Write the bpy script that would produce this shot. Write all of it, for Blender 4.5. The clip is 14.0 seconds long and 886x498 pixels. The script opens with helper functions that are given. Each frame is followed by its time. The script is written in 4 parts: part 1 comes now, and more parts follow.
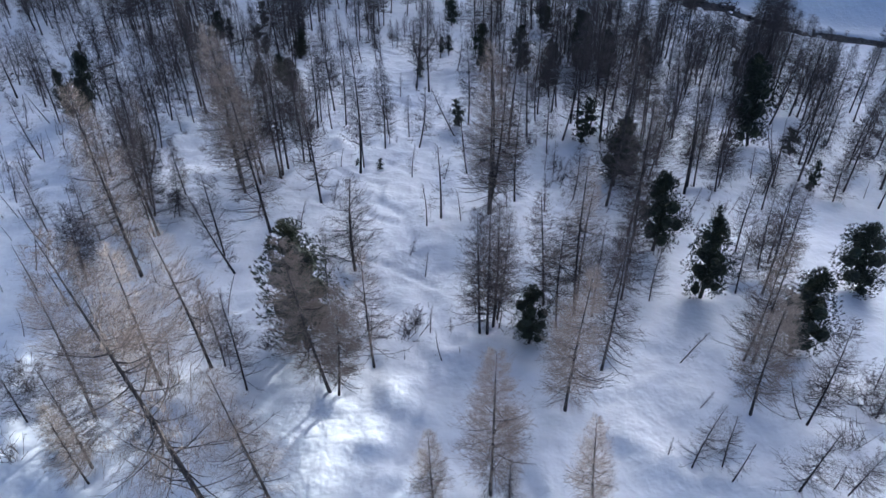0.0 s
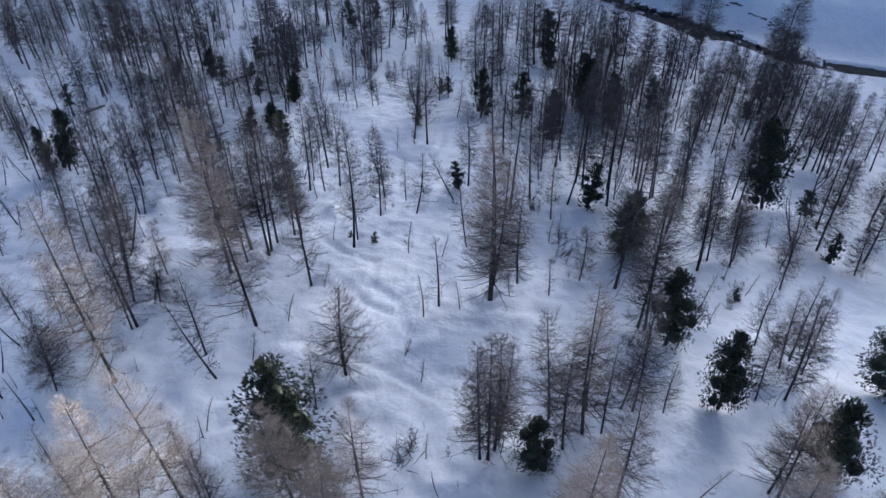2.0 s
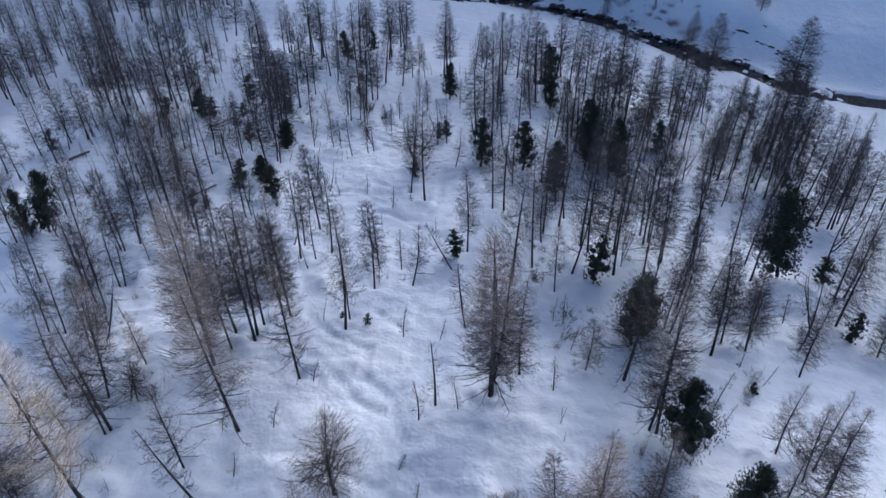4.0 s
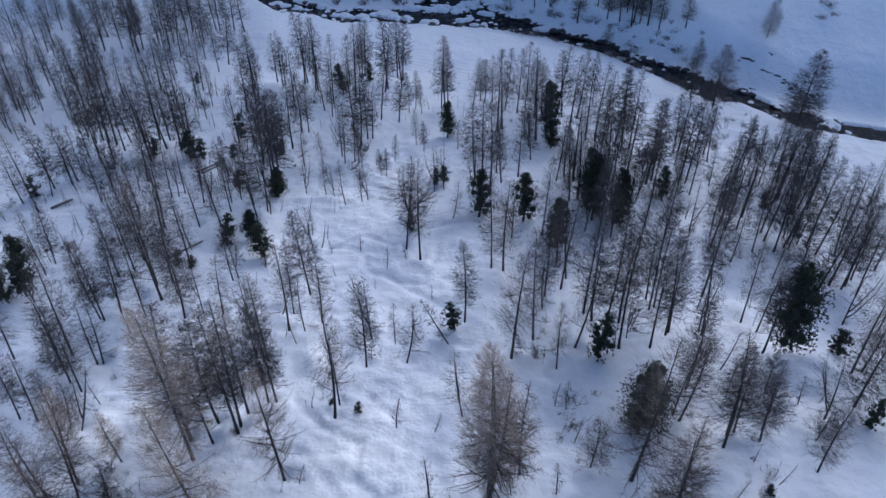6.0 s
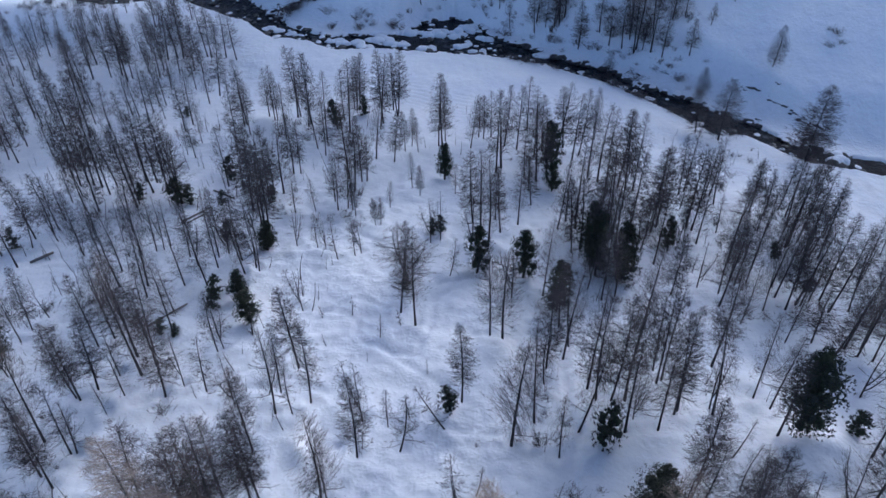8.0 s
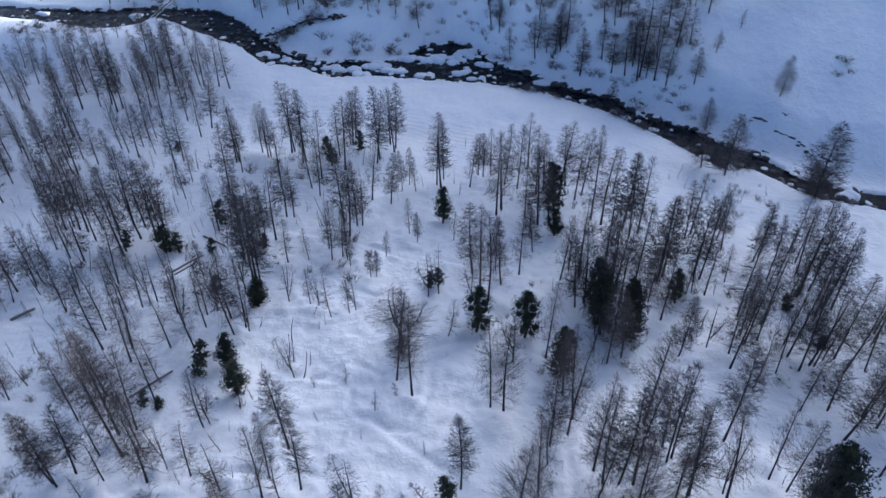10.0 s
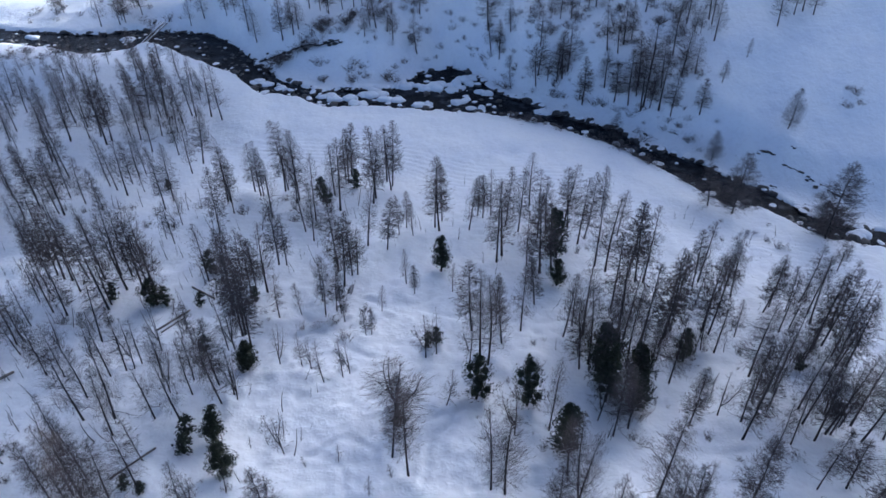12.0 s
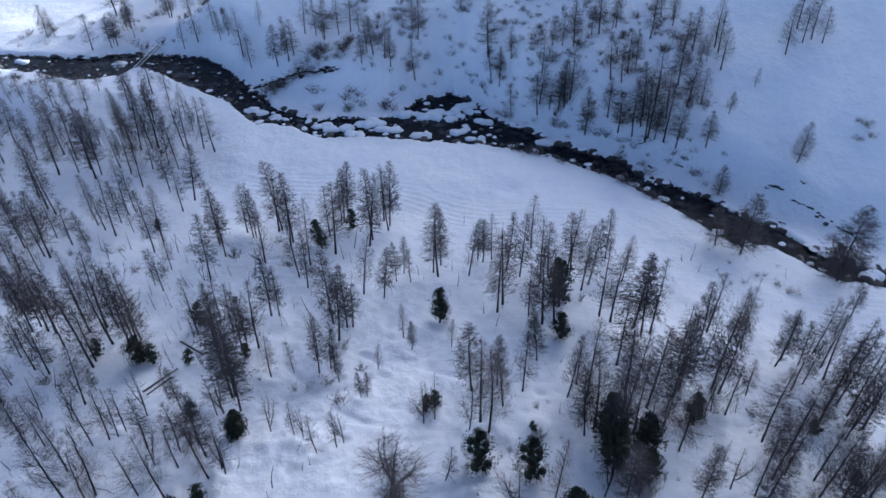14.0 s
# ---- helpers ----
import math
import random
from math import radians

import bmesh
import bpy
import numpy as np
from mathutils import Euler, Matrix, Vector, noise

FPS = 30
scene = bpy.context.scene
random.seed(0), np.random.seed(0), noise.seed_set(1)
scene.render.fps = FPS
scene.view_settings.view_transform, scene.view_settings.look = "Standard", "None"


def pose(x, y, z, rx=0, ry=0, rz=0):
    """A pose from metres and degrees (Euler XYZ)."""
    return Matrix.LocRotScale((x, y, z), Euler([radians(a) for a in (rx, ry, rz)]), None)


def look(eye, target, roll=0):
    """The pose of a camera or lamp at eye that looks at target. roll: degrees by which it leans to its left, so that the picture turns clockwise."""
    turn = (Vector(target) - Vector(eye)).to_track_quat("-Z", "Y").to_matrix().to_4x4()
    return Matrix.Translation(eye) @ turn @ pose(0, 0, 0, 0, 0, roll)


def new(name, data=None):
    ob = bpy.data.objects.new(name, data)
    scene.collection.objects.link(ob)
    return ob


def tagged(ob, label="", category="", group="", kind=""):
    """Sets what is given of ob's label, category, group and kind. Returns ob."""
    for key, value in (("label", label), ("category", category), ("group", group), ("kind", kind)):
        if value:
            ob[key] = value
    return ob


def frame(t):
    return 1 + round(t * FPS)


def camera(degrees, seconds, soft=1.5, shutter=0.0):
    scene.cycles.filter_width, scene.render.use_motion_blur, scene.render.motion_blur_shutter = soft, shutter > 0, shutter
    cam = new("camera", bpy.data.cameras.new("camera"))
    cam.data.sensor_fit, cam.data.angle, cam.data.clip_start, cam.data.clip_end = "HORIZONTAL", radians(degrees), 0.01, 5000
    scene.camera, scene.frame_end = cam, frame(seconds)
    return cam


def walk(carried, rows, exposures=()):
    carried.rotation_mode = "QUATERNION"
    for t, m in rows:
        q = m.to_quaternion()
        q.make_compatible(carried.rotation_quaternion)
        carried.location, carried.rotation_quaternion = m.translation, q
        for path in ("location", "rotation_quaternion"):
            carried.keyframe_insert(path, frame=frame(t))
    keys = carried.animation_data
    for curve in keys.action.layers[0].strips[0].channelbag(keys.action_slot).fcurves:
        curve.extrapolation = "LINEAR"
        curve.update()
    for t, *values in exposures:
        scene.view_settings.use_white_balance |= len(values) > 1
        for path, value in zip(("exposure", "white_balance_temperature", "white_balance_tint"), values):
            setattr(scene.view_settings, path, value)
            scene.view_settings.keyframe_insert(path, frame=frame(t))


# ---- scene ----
cam = camera(67.0, 14.0)
METRES, DEEP, EYE, TILT, LEAN, TURN = 60.0, 1.794, 40.0, -37.2, 0.0, 0.0
ROWS = [
    (0.0, 0.0, 0.0, 0.0, -0.0, -0.0, -0.0),
    (0.5, 0.0013, 0.0098, 0.0349, 0.04, 0.01, -0.03),
    (1.0, 0.0023, 0.0205, 0.0717, 0.08, 0.01, -0.05),
    (1.5, 0.0033, 0.0301, 0.1057, 0.12, -0.01, -0.04),
    (2.0, 0.0048, 0.0403, 0.1432, 0.14, -0.04, -0.04),
    (2.5, 0.0054, 0.0502, 0.177, 0.13, -0.04, -0.02),
    (3.0, 0.0072, 0.0608, 0.2135, 0.15, -0.03, -0.01),
    (3.5, 0.0081, 0.0704, 0.2472, 0.12, -0.06, -0.01),
    (4.0, 0.0092, 0.081, 0.2837, 0.13, -0.07, -0.0),
    (6.5, 0.0176, 0.1285, 0.4535, 0.04, -0.16, 0.06),
    (7.0, 0.0194, 0.1388, 0.4889, 0.03, -0.17, 0.1),
    (7.5, 0.0214, 0.1484, 0.5214, 0.01, -0.17, 0.12),
    (8.0, 0.023, 0.1589, 0.5564, -0.01, -0.19, 0.12),
    (10.5, 0.0278, 0.207, 0.7228, -0.11, -0.13, 0.24),
    (11.0, 0.0291, 0.2173, 0.7583, -0.12, -0.15, 0.26),
    (11.5, 0.0302, 0.227, 0.7904, -0.12, -0.16, 0.27),
    (12.0, 0.0312, 0.2372, 0.8256, -0.14, -0.16, 0.29),
    (12.5, 0.0317, 0.2471, 0.8573, -0.17, -0.11, 0.31),
    (13.0, 0.0332, 0.2574, 0.8926, -0.16, -0.14, 0.31),
    (13.5, 0.0344, 0.267, 0.9248, -0.17, -0.12, 0.33),
    (14.0, 0.0347, 0.2771, 0.9601, -0.18, -0.13, 0.35),
]
walk(cam, [(t, pose(0, 0, EYE, TILT, LEAN, TURN) @ pose(METRES * x, METRES * DEEP * y, METRES * z, 90 + pitch / DEEP, roll, yaw / DEEP))
           for t, x, y, z, yaw, pitch, roll in ROWS],
     exposures=[(0.0, -0.22, 5550, 6), (5.0, -0.07, 5500, 6), (14.0, 0.12, 5600, 6)])

# ---- light and air ----
SUN_AZIMUTH, SUN_HEIGHT = 30.0, 14.0
world = bpy.data.worlds.new("winter_sky")
world.use_nodes = True
scene.world = world
HAZE = 10.0


def nishita(air, dust, ozone):
    sky = world.node_tree.nodes.new("ShaderNodeTexSky")
    sky.sky_type, sky.sun_disc = "NISHITA", False
    sky.sun_elevation, sky.sun_rotation = radians(SUN_HEIGHT), radians(SUN_AZIMUTH)
    sky.altitude, sky.air_density, sky.dust_density, sky.ozone_density = 1800, air, dust, ozone
    return sky.outputs["Color"]


# clear blue sky and the white glow of thin haze round the low sun
glow = world.node_tree.nodes.new("ShaderNodeMix")
glow.data_type, glow.blend_type, glow.clamp_result = "RGBA", "ADD", False
glow.inputs["Factor"].default_value = 1.0
veil = world.node_tree.nodes.new("ShaderNodeMix")
veil.data_type, veil.blend_type, veil.clamp_result = "RGBA", "MULTIPLY", False
veil.inputs["Factor"].default_value = 1.0
veil.inputs["B"].default_value = (HAZE, HAZE, HAZE, 1)
world.node_tree.links.new(nishita(0.15, 10.0, 0.6), veil.inputs["A"])
world.node_tree.links.new(nishita(1.0, 0.5, 1.6), glow.inputs["A"])
world.node_tree.links.new(veil.outputs["Result"], glow.inputs["B"])
back = world.node_tree.nodes["Background"]
back.inputs["Strength"].default_value = 0.05
world.node_tree.links.new(glow.outputs["Result"], back.inputs["Color"])
sun_way = Vector((math.sin(radians(SUN_AZIMUTH)) * math.cos(radians(SUN_HEIGHT)), math.cos(radians(SUN_AZIMUTH)) * math.cos(radians(SUN_HEIGHT)), math.sin(radians(SUN_HEIGHT))))
sun = new("sun", bpy.data.lights.new("sun", "SUN"))
sun.data.energy, sun.data.angle, sun.data.color = 7.5, radians(0.4), (1.0, 0.95, 0.88)
sun.matrix_world = look(sun_way * 900, (0, 0, 0))

# ---- materials ----
def material(name, rough=0.8, metal=0.0):
    m = bpy.data.materials.new(name)
    m.use_nodes = True
    b = m.node_tree.nodes["Principled BSDF"]
    b.inputs["Roughness"].default_value, b.inputs["Metallic"].default_value = rough, metal
    return m, m.node_tree.nodes, m.node_tree.links, b


def noise_node(n, l, coords, scale, detail=4.0, rough=0.55):
    t = n.new("ShaderNodeTexNoise")
    t.inputs["Scale"].default_value, t.inputs["Detail"].default_value, t.inputs["Roughness"].default_value = scale, detail, rough
    l.new(coords, t.inputs["Vector"])
    return t


def ramp(n, l, source, stops):
    r = n.new("ShaderNodeValToRGB")
    while len(r.color_ramp.elements) < len(stops):
        r.color_ramp.elements.new(0.5)
    for e, (at, colour) in zip(r.color_ramp.elements, stops):
        e.position, e.color = at, (*colour, 1)
    l.new(source, r.inputs["Fac"])
    return r


def bump_node(n, l, height, strength, distance, before=None):
    b = n.new("ShaderNodeBump")
    b.inputs["Strength"].default_value, b.inputs["Distance"].default_value = strength, distance
    l.new(height, b.inputs["Height"])
    if before:
        l.new(before, b.inputs["Normal"])
    return b


def snow_material():
    m, n, l, b = material("snow", 0.55)
    at = n.new("ShaderNodeNewGeometry").outputs["Position"]
    wide, fine, grain = noise_node(n, l, at, 0.11, 5), noise_node(n, l, at, 1.3, 6), noise_node(n, l, at, 14, 3)
    tint = ramp(n, l, wide.outputs["Fac"], [(0.3, (0.77, 0.80, 0.86)), (0.55, (0.84, 0.86, 0.89)), (0.75, (0.88, 0.89, 0.90))])
    dust = ramp(n, l, fine.outputs["Fac"], [(0.28, (0.95, 0.945, 0.94)), (0.52, (1, 1, 1))])
    mix = n.new("ShaderNodeMix")
    mix.data_type, mix.blend_type = "RGBA", "MULTIPLY"
    mix.inputs["Factor"].default_value = 1.0
    l.new(tint.outputs["Color"], mix.inputs["A"]), l.new(dust.outputs["Color"], mix.inputs["B"])
    l.new(mix.outputs["Result"], b.inputs["Base Color"])
    soft = bump_node(n, l, fine.outputs["Fac"], 0.36, 0.18)
    hummock = ramp(n, l, noise_node(n, l, at, 0.38, 3).outputs["Fac"], [(0.42, (0, 0, 0)), (0.78, (1, 1, 1))])
    soft = bump_node(n, l, hummock.outputs["Color"], 0.28, 0.45, soft.outputs["Normal"])
    l.new(bump_node(n, l, grain.outputs["Fac"], 0.15, 0.02, soft.outputs["Normal"]).outputs["Normal"], b.inputs["Normal"])
    return m


def bark_material(name, dark, mid, pale):
    m, n, l, b = material(name, 0.9)
    where = n.new("ShaderNodeTexCoord").outputs["Object"]
    stretch = n.new("ShaderNodeMapping")
    stretch.inputs["Scale"].default_value = (6, 6, 1.2)
    l.new(where, stretch.inputs["Vector"])
    t = noise_node(n, l, stretch.outputs["Vector"], 2.0, 5)
    c = ramp(n, l, t.outputs["Fac"], [(0.3, dark), (0.52, mid), (0.72, pale)])
    one = n.new("ShaderNodeObjectInfo")
    vary = n.new("ShaderNodeHueSaturation")
    scale = n.new("ShaderNodeMapRange")
    scale.inputs["To Min"].default_value, scale.inputs["To Max"].default_value = 0.7, 1.35
    l.new(one.outputs["Random"], scale.inputs["Value"])
    l.new(scale.outputs["Result"], vary.inputs["Value"]), l.new(c.outputs["Color"], vary.inputs["Color"])
    l.new(vary.outputs["Color"], b.inputs["Base Color"])
    l.new(bump_node(n, l, t.outputs["Fac"], 0.6, 0.04).outputs["Normal"], b.inputs["Normal"])
    return m


def needle_material():
    m, n, l, b = material("pine_needles", 0.65)
    where = n.new("ShaderNodeTexCoord").outputs["Object"]
    t = noise_node(n, l, where, 0.9, 4)
    c = ramp(n, l, t.outputs["Fac"], [(0.32, (0.010, 0.016, 0.009)), (0.54, (0.022, 0.031, 0.016)), (0.74, (0.060, 0.064, 0.028))])
    isle = n.new("ShaderNodeNewGeometry").outputs["Random Per Island"]
    vary = n.new("ShaderNodeHueSaturation")
    scale = n.new("ShaderNodeMapRange")
    scale.inputs["To Min"].default_value, scale.inputs["To Max"].default_value = 0.55, 1.5
    l.new(isle, scale.inputs["Value"]), l.new(scale.outputs["Result"], vary.inputs["Value"])
    l.new(c.outputs["Color"], vary.inputs["Color"]), l.new(vary.outputs["Color"], b.inputs["Base Color"])
    return m


def rock_material():
    m, n, l, b = material("wet_rock", 0.5)
    at = n.new("ShaderNodeNewGeometry").outputs["Position"]
    a, f = noise_node(n, l, at, 0.7, 6), noise_node(n, l, at, 6, 4)
    c = ramp(n, l, a.outputs["Fac"], [(0.3, (0.015, 0.016, 0.019)), (0.55, (0.035, 0.035, 0.036)), (0.75, (0.085, 0.08, 0.075))])
    l.new(c.outputs["Color"], b.inputs["Base Color"])
    l.new(bump_node(n, l, f.outputs["Fac"], 0.7, 0.08).outputs["Normal"], b.inputs["Normal"])
    return m


def water_material():
    m, n, l, b = material("river_water", 0.22)
    b.inputs["Specular IOR Level"].default_value = 0.035
    b.inputs["IOR"].default_value = 1.33
    at = n.new("ShaderNodeNewGeometry").outputs["Position"]
    a, f = noise_node(n, l, at, 0.35, 5), noise_node(n, l, at, 2.2, 5)
    c = ramp(n, l, a.outputs["Fac"], [(0.35, (0.006, 0.007, 0.010)), (0.55, (0.016, 0.018, 0.023)), (0.72, (0.06, 0.068, 0.08))])
    l.new(c.outputs["Color"], b.inputs["Base Color"])
    l.new(bump_node(n, l, f.outputs["Fac"], 0.5, 0.25).outputs["Normal"], b.inputs["Normal"])
    return m


SNOW, ROCK, WATER, NEEDLES = snow_material(), rock_material(), water_material(), needle_material()
BARK = bark_material("larch_bark", (0.017, 0.015, 0.015), (0.034, 0.030, 0.030), (0.07, 0.062, 0.06))
TWIG = bark_material("larch_twigs", (0.05, 0.042, 0.042), (0.085, 0.071, 0.069), (0.14, 0.117, 0.112))
# straw colour, lightened to stand for sun on the nearer crowns
LIT_STRAW_TWIG = bark_material("lit_straw_larch_twigs", (0.095, 0.077, 0.07), (0.155, 0.125, 0.113), (0.25, 0.205, 0.185))
# the same twigs in a paler tone, with sunlight put into the colour
SUN_TONED_TWIG = bark_material("sun_toned_larch_twigs", (0.21, 0.17, 0.14), (0.32, 0.263, 0.22), (0.45, 0.375, 0.315))
LOG = bark_material("grey_timber", (0.09, 0.08, 0.075), (0.17, 0.15, 0.135), (0.28, 0.25, 0.23))

# ---- where the trees stand: place, height, lean ----
LARCHES_NEAR_A = [(-21.9, 24.2, 7.5, -0.05), (2.9, 23.4, 12.8, -0.02), (3.9, 22.3, 5.0, -0.03), (8.9, 22.1, 9.3, -0.11), (18.2, 24.7, 4.3, 0.06),
    (22.2, 24.1, 6.4, 0.10), (25.1, 23.8, 4.6, 0.18), (-32.4, 46.8, 7.5, 0.08), (-31.3, 45.1, 7.4, 0.12), (-28.9, 29.8, 6.8, -0.02),
    (-24.3, 30.2, 12.6, 0.01), (-23.3, 33.3, 10.2, -0.05), (-22.3, 25.5, 9.8, -0.02), (-20.5, 32.8, 12.8, -0.02), (-20.4, 49.5, 9.7, -0.04),
    (-16.4, 34.9, 8.7, -0.04), (-14.0, 32.0, 9.5, -0.02), (-9.8, 43.2, 7.5, 0.02), (-7.9, 46.9, 10.0, 0.02), (-7.3, 31.2, 10.1, 0.07),
    (-5.1, 34.3, 11.0, -0.02), (2.9, 38.1, 11.8, -0.04), (3.5, 38.1, 12.7, -0.02), (4.0, 38.8, 11.8, -0.00)]
LARCHES_NEAR_B = [(4.4, 26.3, 5.0, -0.11), (4.4, 40.1, 10.9, 0.05), (8.4, 30.0, 12.6, 0.02), (8.6, 42.7, 11.7, -0.10), (9.2, 39.5, 11.1, -0.04),
    (10.9, 41.0, 15.1, -0.05), (11.6, 43.5, 11.8, -0.01), (11.8, 34.3, 12.7, -0.00), (12.4, 41.1, 10.0, -0.02), (14.5, 43.8, 8.8, 0.07),
    (15.4, 43.5, 13.0, -0.02), (16.0, 25.8, 6.3, 0.11), (17.8, 43.3, 6.1, 0.00), (18.1, 26.0, 5.3, -0.06), (23.1, 35.8, 10.4, 0.00),
    (25.4, 29.8, 10.3, -0.02), (26.3, 45.5, 8.7, -0.06), (28.7, 45.5, 11.5, -0.05), (29.7, 49.1, 9.4, -0.10), (30.7, 30.5, 5.9, -0.10),
    (31.5, 48.6, 10.0, -0.02), (32.0, 33.2, 3.9, -0.10), (-50.7, 74.2, 9.5, -0.08), (-48.6, 67.2, 5.9, 0.11)]
LARCHES_NEAR_C = [(-47.3, 62.2, 5.6, 0.09), (-40.4, 55.6, 8.5, -0.04), (-40.4, 67.3, 11.6, 0.05), (-38.5, 67.0, 9.3, 0.11), (-37.7, 72.2, 10.8, 0.06),
    (-36.1, 55.3, 7.0, 0.06), (-35.9, 70.8, 10.7, 0.05), (-34.5, 58.8, 10.9, 0.05), (-34.4, 64.0, 9.6, 0.07), (-34.4, 65.5, 7.0, 0.19),
    (-33.2, 65.2, 8.2, 0.38), (-32.4, 54.1, 6.4, -0.11), (-31.1, 59.6, 12.9, 0.14), (-30.0, 57.6, 13.8, 0.11), (-28.4, 53.2, 11.7, -0.06),
    (-28.2, 53.8, 14.6, -0.04), (-28.0, 61.7, 6.7, -0.05), (-27.8, 57.1, 4.5, 0.34), (-27.4, 57.5, 5.8, 0.14), (-22.4, 64.0, 17.1, 0.03),
    (-20.4, 66.0, 13.4, -0.01), (-20.2, 63.5, 11.7, -0.06), (-18.1, 64.5, 15.9, -0.03), (-18.1, 65.4, 15.7, 0.02)]
LARCHES_NEAR_D = [(-17.8, 67.0, 14.1, 0.01), (-17.6, 74.7, 12.0, -0.02), (-16.2, 68.5, 12.7, -0.02), (-15.4, 68.5, 12.0, -0.04), (-12.9, 59.6, 13.9, -0.05),
    (-9.5, 66.9, 15.0, 0.01), (-9.3, 68.7, 11.3, -0.02), (-7.2, 74.3, 11.8, -0.01), (2.8, 67.3, 8.1, -0.06), (4.7, 57.8, 16.2, 0.08),
    (4.9, 57.9, 17.3, -0.02), (7.7, 60.4, 12.0, -0.01), (13.1, 74.8, 9.6, -0.04), (14.2, 61.6, 6.9, 0.01), (17.5, 60.0, 17.9, 0.04),
    (18.4, 54.1, 14.9, -0.00), (19.0, 53.8, 16.7, -0.04), (21.2, 51.3, 3.7, 0.07), (23.7, 68.3, 11.3, 0.06), (24.0, 67.4, 11.6, 0.06),
    (26.3, 72.3, 12.4, -0.01), (27.4, 64.4, 15.3, -0.10), (28.1, 65.7, 12.2, -0.06), (28.4, 51.6, 8.9, -0.01)]
LARCHES_NEAR_E = [(29.1, 66.3, 11.3, -0.07), (30.3, 71.4, 7.6, 0.10), (31.0, 50.1, 9.8, -0.01), (31.3, 65.3, 11.4, -0.08), (32.4, 67.2, 7.6, -0.03),
    (34.8, 72.3, 6.2, -0.07), (35.6, 62.2, 10.5, -0.00), (37.2, 66.0, 5.6, 0.03), (40.1, 69.5, 9.4, -0.11), (44.1, 71.3, 12.1, 0.01),
    (46.1, 66.4, 6.8, -0.09)]
LARCHES_A = [(-64.3, 99.7, 10.0), (-62.3, 98.0, 9.5), (-60.4, 94.1, 12.1), (-53.6, 85.3, 11.3), (-52.6, 90.4, 6.4), (-51.2, 93.2, 10.4), (-51.0, 95.5, 10.5),
    (-49.1, 86.7, 7.3), (-45.7, 76.0, 10.1), (-43.9, 99.8, 10.3), (-40.8, 91.8, 11.4), (-40.4, 75.5, 11.4), (-39.6, 76.6, 15.6), (-39.3, 93.1, 12.3),
    (-39.1, 82.7, 11.3), (-39.0, 95.6, 11.3), (-38.4, 82.2, 11.7), (-38.3, 86.0, 7.2), (-37.2, 83.9, 11.1), (-36.2, 75.1, 9.2), (-36.0, 86.6, 8.3),
    (-35.5, 75.0, 8.5), (-34.8, 89.2, 19.4), (-34.7, 80.2, 5.2), (-33.9, 83.0, 7.4), (-33.3, 90.2, 13.6), (-33.2, 97.6, 8.3), (-33.0, 85.9, 16.3),
    (-31.8, 93.1, 11.8), (-31.4, 86.9, 12.6), (-29.3, 82.8, 13.2), (-27.8, 84.5, 7.8)]
LARCHES_B = [(-25.5, 90.0, 9.6), (-25.0, 83.6, 8.6), (-24.9, 90.5, 7.6), (-21.3, 81.6, 7.7), (-17.0, 98.9, 7.2), (-16.5, 83.0, 10.5), (-16.4, 79.7, 12.2),
    (-15.3, 87.1, 12.2), (-14.6, 79.7, 8.4), (-13.0, 81.6, 11.6), (-7.1, 78.9, 9.4), (-4.4, 78.3, 6.0), (-4.1, 98.0, 14.5), (-3.0, 75.1, 8.1),
    (-2.1, 95.4, 15.9), (3.4, 81.5, 11.7), (7.2, 93.4, 14.3), (8.3, 75.9, 14.9), (8.7, 92.9, 13.9), (11.0, 79.0, 16.2), (12.9, 85.3, 9.5),
    (13.5, 88.0, 12.4), (15.5, 77.9, 13.0), (15.8, 89.8, 15.3), (16.2, 95.9, 10.9), (16.9, 92.3, 16.2), (17.7, 84.6, 16.4), (18.3, 82.7, 16.9),
    (20.0, 82.8, 17.7), (20.5, 78.2, 13.8), (21.6, 82.9, 21.1), (21.9, 80.2, 7.4)]
LARCHES_C = [(24.3, 78.9, 12.1), (25.1, 91.8, 18.6), (26.2, 86.3, 15.9), (26.4, 88.5, 13.0), (26.8, 81.4, 17.0), (27.0, 87.0, 14.9), (27.3, 81.9, 18.1),
    (31.0, 82.2, 8.4), (31.0, 81.3, 14.6), (34.0, 89.9, 18.2), (36.8, 84.3, 13.0), (37.2, 78.7, 12.8), (38.3, 83.0, 11.8), (41.0, 98.7, 11.4),
    (45.8, 95.6, 11.2), (46.7, 76.7, 14.6), (48.0, 77.0, 13.2), (50.7, 86.1, 9.2), (53.3, 92.3, 14.0), (53.9, 95.6, 14.9), (54.9, 78.9, 11.4),
    (56.3, 93.1, 13.9), (56.6, 96.1, 15.0), (58.3, 83.6, 10.2), (58.4, 97.9, 13.0), (65.4, 92.1, 10.9), (-71.7, 107.2, 8.5), (-63.0, 119.1, 12.1),
    (-62.0, 116.2, 11.5), (-60.8, 124.6, 9.2), (-60.6, 120.2, 11.4), (-60.1, 121.1, 10.0)]
